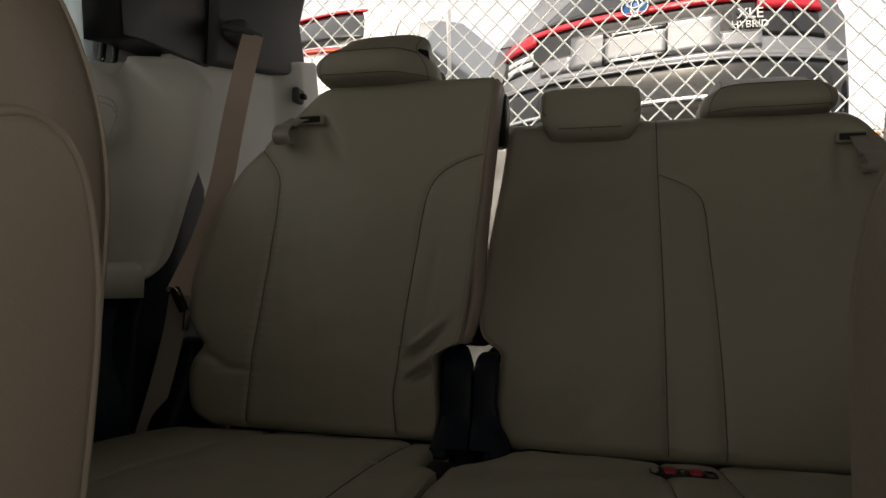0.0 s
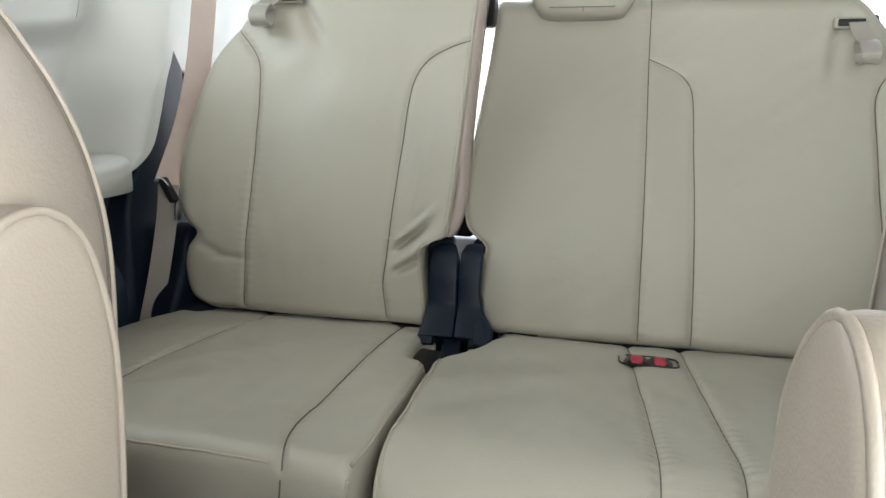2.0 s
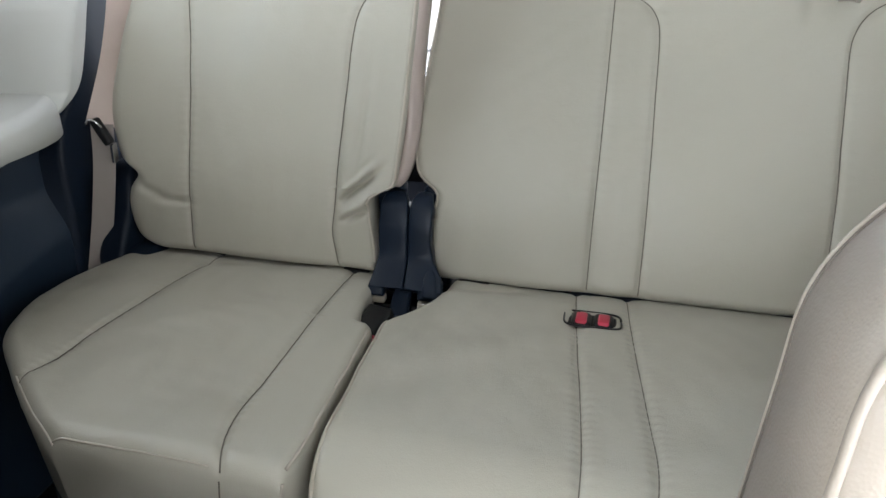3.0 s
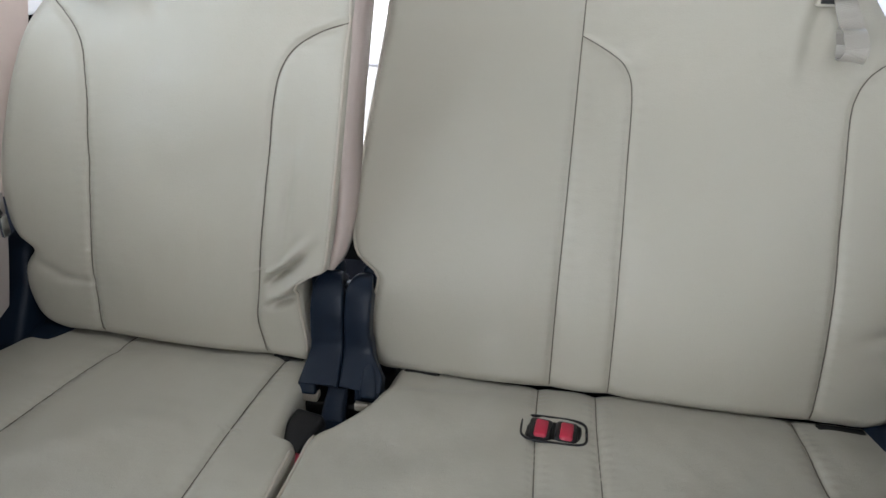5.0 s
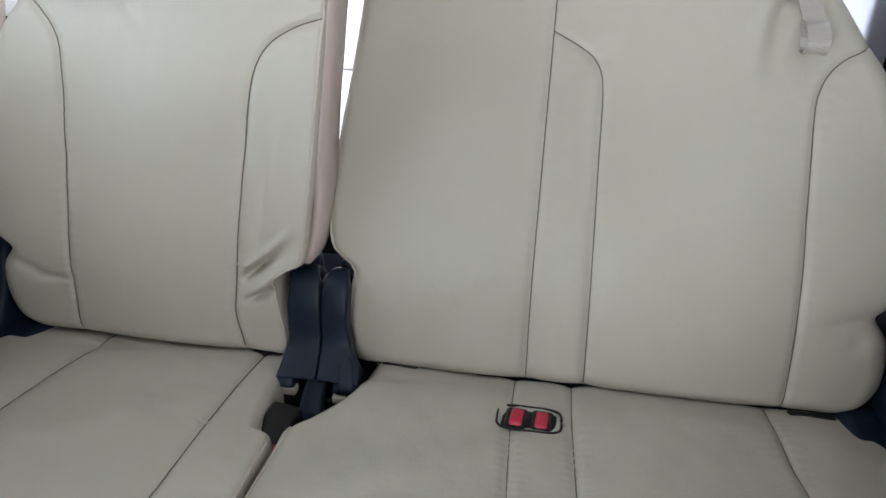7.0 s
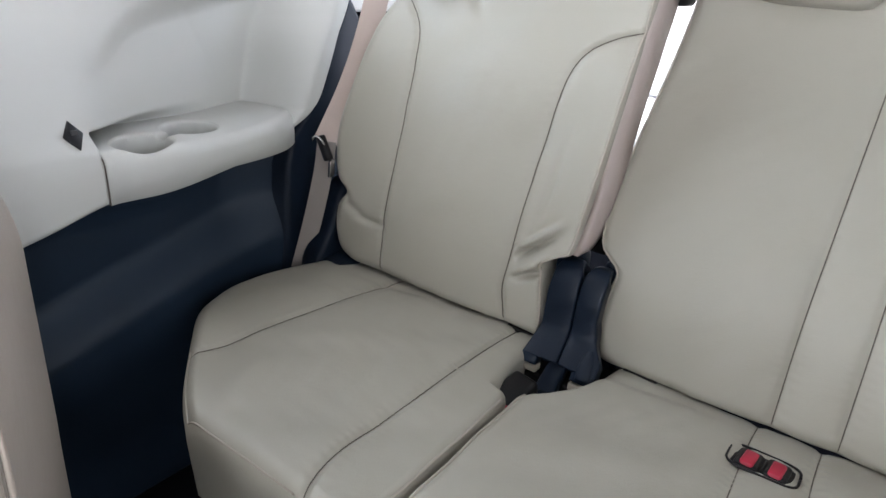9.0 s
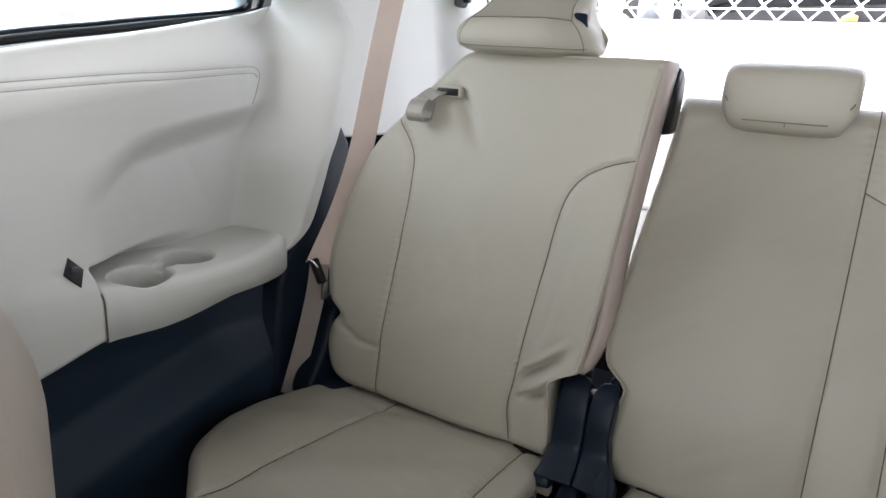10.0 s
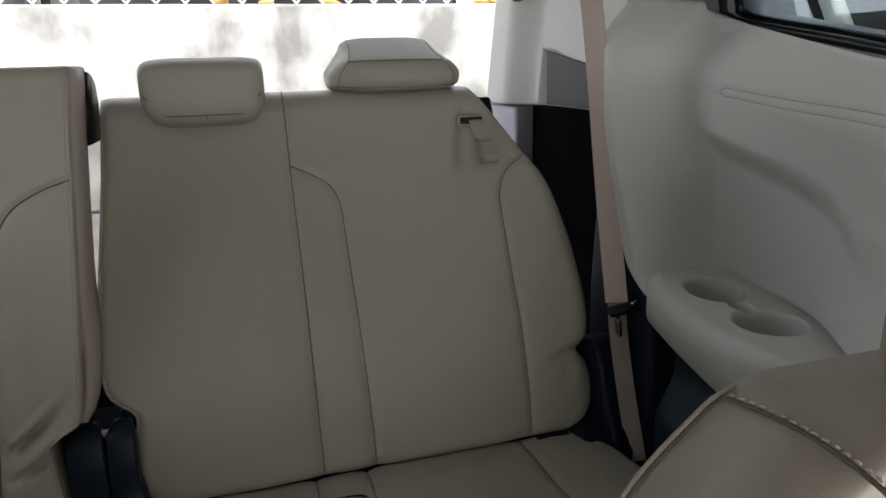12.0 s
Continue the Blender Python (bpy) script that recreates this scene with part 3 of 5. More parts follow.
def swept(name, path, lefts, rights, mat, parent, round_=0.006, deep=0.03, crown=0.0012, label=""):
    """A moulded strip along a path in y and z, its two edges given at the path's points."""
    p = curve_through(path, 0.003)
    at = np.concatenate([[0], np.cumsum(np.linalg.norm(np.diff(np.array(path), axis=0), axis=1))])
    d = np.gradient(p, axis=0)
    d /= np.linalg.norm(d, axis=1)[:, None] + 1e-9
    nrm = np.stack([-d[:, 1], d[:, 0]], -1)
    if nrm[:, 0].mean() > 0:
        nrm = -nrm
    q = np.concatenate([[0], np.cumsum(np.linalg.norm(np.diff(p, axis=0), axis=1))])
    q *= at[-1] / q[-1]
    xl, xr = np.interp(q, at, lefts), np.interp(q, at, rights)
    verts, faces, k = [], [], 13
    for i in range(len(p)):
        a, b, r = xl[i], xr[i], min(round_, 0.4 * (xr[i] - xl[i]))
        for x, h in ((a, -deep), (a, -r), (a + 0.13 * r, -0.5 * r), (a + 0.5 * r, -0.13 * r), (a + r, 0), ((3 * a + b) / 4, 0.75 * crown), ((a + b) / 2, crown), ((a + 3 * b) / 4, 0.75 * crown), (b - r, 0), (b - 0.5 * r, -0.13 * r), (b - 0.13 * r, -0.5 * r), (b, -r), (b, -deep)):
            verts.append((x, p[i, 0] + nrm[i, 0] * h, p[i, 1] + nrm[i, 1] * h))
    for i in range(len(p) - 1):
        for j in range(k):
            u, v = i * k + j, i * k + (j + 1) % k
            faces.append((u, v, v + k, u + k))
    faces += [tuple(range(k))[::-1], tuple((len(p) - 1) * k + j for j in range(k))]
    return mesh_ob(name, verts, faces, mat, parent, label)


def hinge_cover():
    """The twin-ribbed dark cover between the backrests, with splayed feet, a slot in each and a tongue between them."""
    b = group_at("hinge_cover", (0.018, -0.03, 0.28), "dark navy plastic hinge cover with two ribs between the seats", "hinge cover")
    path = [(0.066, 0.500), (0.036, 0.522), (0.010, 0.531), (-0.010, 0.520), (-0.021, 0.490), (-0.024, 0.462), (-0.028, 0.440), (-0.044, 0.419), (-0.057, 0.404), (-0.0575, 0.403), (-0.063, 0.391)]
    left = swept("rib", path, (-0.006, -0.010, -0.016, -0.021, -0.023, -0.023, -0.022, -0.027, -0.031, -0.031, -0.033),
                 (0.003, 0.006, 0.0125, 0.0195, 0.0210, 0.021, 0.0215, 0.0218, 0.0220, -0.0065, -0.0065), NAVY, b, 0.0032, 0.020, 0.0010)
    right = swept("rib", path, (0.036, 0.033, 0.0285, 0.0235, 0.0226, 0.0228, 0.023, 0.0235, 0.024, 0.046, 0.046),
                  (0.044, 0.048, 0.0535, 0.0575, 0.0570, 0.0565, 0.062, 0.079, 0.080, 0.080, 0.079), NAVY, b, 0.0032, 0.020, 0.0010)
    # bright lips under the feet and a facet on the outer one
    part("foot_lip", rounded_box(-0.026, -0.004, -0.062, -0.046, 0.377, 0.3885, 0.003), PIPING, left, "pale felt lip under the foot")
    part("foot_lip", rounded_box(0.046, 0.066, -0.064, -0.050, 0.374, 0.3860, 0.003), PIPING, right, "pale felt lip under the foot")
    facet = [(-0.033, 0.431), (-0.046, 0.4205), (-0.0585, 0.405), (-0.063, 0.394)]
    swept("facet", facet, (0.054, 0.052, 0.052, 0.053), (0.066, 0.071, 0.0745, 0.0755), NAVY, right, 0.003, 0.004, 0.0005)
    chan = [(-0.010, 0.428), (-0.022, 0.416), (-0.034, 0.406), (-0.044, 0.399), (-0.054, 0.391), (-0.070, 0.384), (-0.092, 0.377), (-0.108, 0.372), (-0.114, 0.355)]
    swept("tongue", chan, (0.016, 0.014, 0.010, 0.007, 0.006, 0.007, 0.010, 0.013, 0.015), (0.030, 0.032, 0.034, 0.034, 0.034, 0.036, 0.042, 0.046, 0.048), NAVY, b, 0.004, 0.016, -0.0015)
    part("toe", rounded_box(0.014, 0.050, -0.116, -0.088, 0.352, 0.3795, 0.008, 4), NAVY, b)
    # brackets behind the ribs
    for x0, x1 in ((-0.042, 0.004), (0.034, 0.078)):
        part("bracket", rounded_box(x0, x1, 0.024, 0.060, 0.36, 0.538, 0.012, 4), NAVY, b)
    part("back_plate", rounded_box(-0.030, 0.066, 0.026, 0.056, 0.36, 0.500, 0.004), NAVY, b)
    # dark well under the cover
    part("base_plate", rounded_box(-0.034, 0.086, -0.056, 0.06, 0.30, 0.374, 0.006), BLACK, b)
    return b


def single_buckle():
    b = group_at("seat_belt_buckle", (0.0, -0.14, 0.36), "black seat belt buckle with red release, sunk between the cushions", "buckle")
    turn = pose(0, 0, 0, 14, 0, -12)
    part("housing", rounded_box(-0.022, 0.018, -0.168, -0.098, 0.365, 0.392, 0.006, turn=turn), BLACK, b)
    part("release_button", rounded_box(0.004, 0.021, -0.182, -0.160, 0.364, 0.385, 0.004, turn=turn), RED, b, "red release button")
    return b


def twin_buckle():
    b = group_at("twin_buckle", (0.30, -0.075, 0.38), "black twin belt buckle tray with two red buttons in the seat", "buckle")
    turn = pose(0, 0, 0, -6, 0, -4)
    tray = part("tray", rounded_box(0.262, 0.335, -0.103, -0.055, 0.380, 0.4005, 0.008, 4, turn=turn), BLACK, b)
    tube("tray_rim", [(0.2985 + 0.0385 * math.copysign(abs(math.cos(a)) ** 0.5, math.cos(a)), -0.079 + 0.0255 * math.copysign(abs(math.sin(a)) ** 0.5, math.sin(a)), 0.4015 - 0.1 * 0.0255 * math.sin(a)) for a in np.linspace(0, 2 * math.pi, 49)], 0.0017, BLACK, tray)
    for x in (0.2835, 0.3135):
        cell = part("buckle_cell", rounded_box(x - 0.0138, x + 0.0138, -0.100, -0.060, 0.390, 0.4050, 0.006, 4, turn=turn), BLACK, b)
        part("release_button", rounded_box(x - 0.0080, x + 0.0080, -0.0985, -0.0660, 0.394, 0.4072, 0.0035, 3, turn=turn), RED, cell, "red release button")
    return b


def seat_belt(left):
    X = (lambda x: x) if left else mx
    b = group_at("seat_belt", (X(-0.48), 0.02, 0.6), "beige seat belt webbing with black latch plate hanging at the pillar", "seat belt", "third row seat belts")
    if left:
        up = [(-0.470, -0.012, 0.606), (-0.467, 0.046, 0.70), (-0.470, 0.094, 0.80), (-0.476, 0.136, 0.93), (-0.484, 0.182, 1.05), (-0.494, 0.225, 1.135)]
    else:
        up = [(-0.484, -0.004, 0.606), (-0.488, 0.028, 0.70), (-0.492, 0.060, 0.80), (-0.497, 0.098, 0.93), (-0.502, 0.138, 1.05), (-0.510, 0.190, 1.135)]
    ribbon("upper_webbing", [(X(x), y, z) for x, y, z in up], 0.041 if left else 0.036, 0.0014, (0.75, 0.66, 0) if left else (-0.55, 0.84, 0), WEB, b)
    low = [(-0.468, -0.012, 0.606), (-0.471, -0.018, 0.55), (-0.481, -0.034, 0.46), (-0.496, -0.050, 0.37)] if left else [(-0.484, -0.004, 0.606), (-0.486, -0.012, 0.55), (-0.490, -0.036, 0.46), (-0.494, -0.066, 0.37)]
    ribbon("lower_webbing", [(X(x), y, z) for x, y, z in low], 0.032 if left else 0.027, 0.0014, (0.80 if left else -0.80, 0.60, 0), WEB_SHADED, b, "beige lower webbing with its shade painted in")
    if left:
        part("latch_plate", rounded_box(-0.479, -0.435, -0.035, -0.021, 0.592, 0.606, 0.004, turn=pose(0, 0, 0, 0, 60, 0)), BLACK, b, "black belt latch plate")
        part("tongue", rounded_box(-0.451, -0.446, -0.026, -0.014, 0.549, 0.580, 0.001, turn=pose(0, 0, 0, 6, 8, 0)), CHROME, b, "bright metal belt tongue")
        tube("latch_clip", curve_through([(-0.472, -0.042, 0.612), (-0.467, -0.041, 0.619), (-0.459, -0.038, 0.617), (-0.453, -0.032, 0.606)]), 0.0022, CHROME, b)
    else:
        part("latch_plate", rounded_box(0.716, 0.764, -0.030, -0.012, 0.594, 0.607, 0.005, turn=pose(0, 0, 0, 20, -6, 0)), BLACK, b, "black belt latch plate")
        part("tongue", rounded_box(0.729, 0.734, -0.030, -0.018, 0.560, 0.592, 0.001, turn=pose(0, 0, 0, 10, -12, 0)), CHROME, b, "bright metal belt tongue")
        tube("latch_clip", curve_through([(0.745, -0.034, 0.612), (0.754, -0.032, 0.616), (0.764, -0.026, 0.613), (0.768, -0.018, 0.606)]), 0.0024, CHROME, b)
    turn = pose(0, 0, 0, 4, 0, 36 if left else -36)
    tag = part("belt_label", rounded_box(X(-0.4900) - 0.014, X(-0.4900) + 0.014, -0.0325, -0.0305, 0.392, 0.428, 0.0005, turn=turn), PAPER, b, "small printed care label")
    for k in range(6):
        dz = 0.012 - 0.0048 * k
        part("label_bar", rounded_box(X(-0.4900) - 0.0115, X(-0.4900) + 0.0115, -0.0329 - 0.07 * dz, -0.0309 - 0.07 * dz, 0.4090 + dz, 0.4112 + dz, 0.0, turn=turn), BLACK, tag)
    # the guide on the pillar
    guide = part("belt_guide", rounded_box(X(-0.53) - 0.026, X(-0.53) + 0.026, 0.205, 0.275, 1.125, 1.165, 0.012, 4), GREYTRIM, b, "dark grey belt guide")
    tube("guide_bar", curve_through([(X(-0.545), 0.192, 1.142), (X(-0.508), 0.203, 1.136), (X(-0.490), 0.245, 1.140), (X(-0.51), 0.275, 1.150)]), 0.006, GREYTRIM, b)
    part("anchor_bolt", rounded_box(X(-0.535) - 0.012, X(-0.535) + 0.012, 0.272, 0.296, 1.125, 1.149, 0.006), BLACK, b)
    return b


# ---- the cabin's sides ----
# lower edge of the pale panel, and the window sill, over y
PALE_LOW = smooth_table([(-3.0, 0.50), (-0.9, 0.50), (-0.60, 0.523), (-0.49, 0.546), (-0.449, 0.556), (-0.385, 0.574), (-0.324, 0.583), (-0.25, 0.595), (-0.17, 0.606), (-0.125, 0.613), (-0.080, 0.624), (-0.045, 0.632), (-0.005, 0.66), (0.020, 0.71), (0.043, 0.770), (0.062, 0.810), (0.090, 0.89), (0.116, 0.972), (0.135, 1.03), (0.2, 1.2)])
SILL = smooth_table([(-3.0, 0.848), (-1.2, 0.863), (-0.6, 0.893), (-0.3, 0.943), (-0.2, 0.963), (-0.06, 0.996), (0.0, 1.008), (0.04, 1.024), (0.06, 1.040), (0.2, 1.055), (0.4, 1.060)])
REAR = table([(0.40, -0.10), (0.55, -0.10), (0.616, -0.064), (0.657, -0.007), (0.771, 0.043), (0.80, 0.062), (0.972, 0.116), (1.03, 0.135), (1.3, 0.15)])


def cabin_side(left):
    X = (lambda x: x) if left else mx
    sg = 1 if left else -1
    tag = "left" if left else "right"
    pale = group_at("wall_" + tag, (X(-0.62), -0.5, 0.5), "light grey moulded side trim with soft insert and cup holder ledge", "trim panel")
    pale["kind"] = "structure"
    stitch_z = smooth_table([(-2.5, 0.80), (-0.9, 0.83), (-0.5, 0.875), (-0.30, 0.898), (-0.20, 0.907), (-0.10, 0.918), (-0.06, 0.921), (-0.035, 0.919), (0.2, 0.92)])

    scoop = soft_table([(-3.0, 0.22), (-0.48, 0.21), (-0.43, 0.165), (-0.385, 0.125), (-0.345, 0.095), (-0.316, 0.074), (-0.28, 0.050), (-0.24, 0.034), (-0.19, 0.017), (-0.14, 0.006), (-0.09, 0.0), (0.3, 0.0)], 0.040)
    under = soft_table([(-3.0, 0.70), (-0.50, 0.735), (-0.36, 0.765), (-0.317, 0.776), (-0.29, 0.798), (-0.264, 0.810), (-0.205, 0.823), (-0.107, 0.841), (-0.049, 0.853), (0.0, 0.867), (0.2, 0.88)], 0.02)

    def off(z, y):
        rear = REAR(z)
        # the panel leans out towards the insert; the scoop over the ledge goes deeper
        proud = 0.048 + 0.088 * (1 - step(z, 0.60, 0.84))
        proud = proud * (1 - 0.6 * step(y, -0.080, 0.005) * step(z, 0.70, 0.80))
        hollow = scoop(y + 0.30 * (z - 0.65))
        deep = np.maximum(0.5 * (proud + hollow - np.sqrt((proud - hollow) ** 2 + 0.032 ** 2)), 0.0)
        low = 1 - step(z, 0.642, 0.668)
        deep = deep * (1 - low) + low * np.where(y < -0.3825, proud, 0.0)
        m = step(z, under(y) - 0.040, under(y) + 0.016)
        w = proud * m + deep * (1 - m)
        rise = np.interp(z, [0.60, 0.75, 0.90, 1.0], [-0.085, -0.060, -0.018, 0.0])
        bulge = 0.125 * step(y, np.minimum(rise, rear - 0.04), rear - 0.024) * (1 - 0.10 * step(z, 0.85, 1.03))
        w = 0.5 * (w + bulge + np.sqrt((w - bulge) ** 2 + 0.014 ** 2)) - 0.002
        front = (1 - step(y, -0.10, -0.04)) * step(y, -0.48, -0.44)
        # the shoulder that leans out to the glass
        w = w - 0.055 * step(z, SILL(y) - 0.075, SILL(y) + 0.012)
        w = w - 0.0014 * np.exp(-((z - stitch_z(y)) / 0.0022) ** 2) * front - 0.0014 * np.exp(-((z - stitch_z(y) + 0.010) / 0.0022) ** 2) * front
        return w

    pad = Pad(lambda u, v, w: np.stack([X(-0.62 + w), v, u], -1), PALE_LOW, SILL, -0.58, 0.128, (0.010, 0.006, 0, 0), off)
    pad.build("side_panel", 200, 230, 0.02, TRIM, pale, crowd=0.15)
    # a double stitched line, closed in front, that turns down at its rear end
    turn = -0.048 if left else -0.092
    yy = np.linspace(-0.455, turn, 40)
    z0, z1 = float(stitch_z(yy[0])), float(stitch_z(turn))
    pad.seam("stitch_line", [(z0 - 0.006, -0.463)] + [(float(stitch_z(y)), y) for y in yy] + ([(z1 - 0.005, turn + 0.012), (z1 - 0.014, turn + 0.016), (z1 - 0.032, turn + 0.006), (z1 - 0.056, turn - 0.010)] if left else [(z1 - 0.004, turn + 0.006)]), 0.0008, STITCH_GREY, pale, 0.0003)
    pad.seam("stitch_line", [(z0 - 0.006, -0.463)] + [(float(stitch_z(y)) - 0.010, y) for y in yy] + [(z1 - 0.014, turn + 0.008), (z1 - 0.024, turn + 0.009)][:1 if left else 0] + ([] if left else [(z1 - 0.004, turn + 0.006)]), 0.0008, STITCH_GREY, pale, 0.0003)
    # the ledge, with two cups
    low, zt = (PALE_LOW, 0.646) if left else (PALE_LOW, 0.656)
    cups = [(-0.541, -0.223), (-0.511, -0.316)] if left else [(mx(0.808), -0.133), (mx(0.797), -0.243)]
    inner = smooth_table([(-0.42, -0.487), (-0.395, -0.4865), (-0.375, -0.484), (-0.35, -0.474), (-0.31, -0.460), (-0.26, -0.456), (-0.16, -0.464), (-0.11, -0.474), (-0.08, -0.486), (-0.055, -0.502), (-0.03, -0.525)])

    def dip(u, v):
        w = 0.010 * step(v, -0.20, -0.06) - 0.004 * step(-v, 0.30, 0.40)
        d = np.minimum(np.hypot(u - cups[0][0], v - cups[0][1]), np.hypot(u - cups[1][0], v - cups[1][1]))
        bridge = bump_at(u, v, (cups[0][0] + cups[1][0]) / 2, (cups[0][1] + cups[1][1]) / 2, 0.016, 0.022)
        return w - (0.058 if left else 0.072) * (1 - step(d, 0.0345, 0.0392)) - 0.002 * (1 - step(d, 0.0395, 0.043)) - 0.026 * step(bridge, 0.50, 0.75) * step(d, 0.038, 0.042)

    lip = Pad(lambda u, v, w: np.stack([X(u), v, zt + w], -1), lambda v: np.full(np.shape(v), -0.635), inner, -0.382, -0.046, (0, 0.022, 0.003, 0.012), dip)
    lip.build("cup_holder_ledge", 180, 360, lambda u, v: np.maximum(zt - PALE_LOW(v), 0.045) + 0.0 * u, TRIM, pale, crowd=0.0)
    if left:
        tube("ledge_joint", curve_through([(-0.500, -0.383, 0.642), (-0.487, -0.384, 0.632), (-0.4845, -0.384, 0.61), (-0.4845, -0.383, 0.575)]), 0.0011, SEAM, pale)
        py, pz = -0.406, 0.667
        px = -0.62 + float(off(np.array(pz), np.array(py)))
        slope = math.degrees(math.atan2(float(off(np.array(pz), np.array(py + 0.01)) - off(np.array(pz), np.array(py - 0.01))), 0.02))
        lean = math.degrees(math.atan2(float(off(np.array(pz + 0.01), np.array(py)) - off(np.array(pz - 0.01), np.array(py))), 0.02))
        bm = prism([(-0.014, 0.0), (0.0, 0.019), (0.013, 0.0), (-0.001, -0.021)], "x", -0.003, 0.003, 0.002)
        bmesh.ops.transform(bm, matrix=pose(px + 0.002, py, pz, 0, lean, -slope), verts=bm.verts)
        sock = part("power_socket", bm, BLACK, pale, "small dark diamond-shaped socket cover")
        for z in (0.661, 0.671):
            part("socket_port", rounded_box(px + 0.003, px + 0.006, py - 0.004, py + 0.004, z - 0.003, z + 0.003, 0.0005), GREYTRIM, sock)
    # dark lower panel
    def dark(z, y):
        arch = 0.475 + 0.26 * (y + 0.10)
        w = 0.045 * step(y, -0.16, -0.03) + 0.040 * step(z, 0.50, 0.60) * (1 - step(y, -0.30, -0.10))
        w = w + 0.052 * (1 - step(z, arch - 0.050, arch + 0.035)) * (1 - 0.5 * step(y, -0.16, -0.03)) - 0.05 * (1 - step(z, 0.10, arch - 0.06))
        return w
    lower = group_at("wall_lower_" + tag, (X(-0.60), -0.5, 0.0), "dark navy plastic lower side panel", "trim panel")
    lower["kind"] = "structure"
    pad = Pad(lambda u, v, w: np.stack([X(-0.585 + w), v, u], -1), lambda v: np.zeros(np.shape(v)), lambda v: np.minimum(PALE_LOW(v) + 0.012, 0.80), -0.58, 0.12, (0, 0, 0, 0), dark)
    pad.build("lower_panel", 110, 160, 0.03, NAVY_PANEL, lower, crowd=0)
    tube("panel_joint", curve_through([(X(-0.549), -0.075, 0.478), (X(-0.535), -0.055, 0.492), (X(-0.53), -0.02, 0.512)]), 0.0012, GREYTRIM, lower)
    # pillar trim beside the backrest
    pil = [(-0.072, 0.0), (-0.072, 0.30), (-0.064, 0.56), (-0.050, 0.612), (-0.012, 0.652), (0.018, 0.705), (0.040, 0.766), (0.056, 0.806), (0.072, 0.826), (0.086, 0.832), (0.108, 0.80), (0.125, 0.60), (0.125, 0.0)]
    bm = prism(pil, "x", X(-0.62), X(-0.508), 0.010, 4)
    tagged(part("pillar_" + tag, bm, NAVY, None), "dark navy plastic pillar trim beside the backrest", "pillar trim", kind="structure")
    # curved cover at the outer hinge
    hinge = [(-0.03, 0.34), (-0.055, 0.385), (-0.035, 0.43), (-0.012, 0.47), (0.0, 0.51), (0.02, 0.53), (0.05, 0.535), (0.08, 0.50), (0.08, 0.34)]
    cover = group_at("outer_hinge_cover", (X(-0.475), 0.0, 0.34), "dark navy curved hinge cover beside the seat back", "hinge cover", "outer hinge covers")
    ho = 0.0 if left else -0.014
    part("cover_shell", prism([tuple(p) for p in curve_through(hinge, 0.012)], "x", X(-0.492 + ho), X(-0.446 + ho), 0.010, 4), NAVY, cover)
    foot = [(-0.052, 0.345), (-0.062, 0.372), (-0.052, 0.396), (-0.022, 0.404), (0.03, 0.402), (0.06, 0.38), (0.06, 0.345)]
    part("foot", prism([tuple(p) for p in curve_through(foot, 0.010)], "x", X(-0.486 + ho), X(-0.404 + ho), 0.012, 4), NAVY, cover)
    # cargo bay side
    lt = 0.80 if left else 0.868
    top = smooth_table([(0.15, 0.89), (0.205, 0.90), (0.222, 0.925), (0.26, 0.947), (0.38, 0.968), (0.495, 0.986), (0.9, 0.99)])

    def pocket(z, y):
        inside = step(y, 0.212, 0.222) * (1 - step(y, 0.492, 0.500)) * (1 - step(z, top(y) - 0.008, top(y)))
        return (0 if left else -0.014) * inside + 0.045 * step(y, 0.50, 0.60)
    cargo = group_at("cargo_side_" + tag, (X(-0.60), 0.4, 0.5), "light grey cargo bay side trim with a moulded recess", "trim panel")
    cargo["kind"] = "structure"
    pad = Pad(lambda u, v, w: np.stack([X(-0.585 + w), v - 0.50 * (u - 0.95) * np.clip(v - 0.09, 0, 1), u], -1), lambda v: np.full(np.shape(v), lt), lambda v: np.interp(v, [0.1, 0.25, 0.6, 0.8], [1.07, 1.10, 1.19, 1.24]), 0.09, 0.70, (0.003, 0.004, 0, 0.012), pocket)
    pad.build("cargo_panel", 90, 150, 0.02, TRIM, cargo, crowd=0)
    if not left:
        inset = [(0.224, 0.872), (0.226, 0.915), (0.242, 0.932), (0.27, 0.944), (0.38, 0.963), (0.489, 0.980), (0.489, 0.872)]
        part("recess_inset", prism(inset, "x", X(-0.602), X(-0.593), 0.002), GREYTRIM, cargo, "dark grey recessed inset")
    hook = part("cargo_hook", rounded_box(X(-0.548) - 0.010, X(-0.548) + 0.010, 0.515, 0.555, 1.082, 1.122, 0.009, 4), GREYTRIM, cargo, "dark grey bag hook")
    part("hook_pin", rounded_box(X(-0.535) - 0.010, X(-0.535) + 0.010, 0.525, 0.545, 1.092, 1.107, 0.006, 3), BLACK, hook)
    low = prism([(0.13, 0.0), (0.13, lt), (0.56, lt), (0.60, 0.0)], "x", X(-0.66), X(-0.592), 0.004)
    tagged(part("cargo_lower_" + tag, low, CARPET, None), "black carpeted lower cargo bay side", "trim panel", kind="structure")
    dp = prism([(0.555, 0.0), (0.555, 0.864), (0.735, 0.864), (0.78, 0.0)], "x", X(-0.66), X(-0.548), 0.010)
    tagged(part("rear_pillar_" + tag, dp, material("lavender_grey_trim_" + tag, (0.30, 0.30, 0.34), 0.6, scale=500, vary=0.05, bump=0.2), None), "grey lower rear pillar trim", "pillar trim", kind="structure")
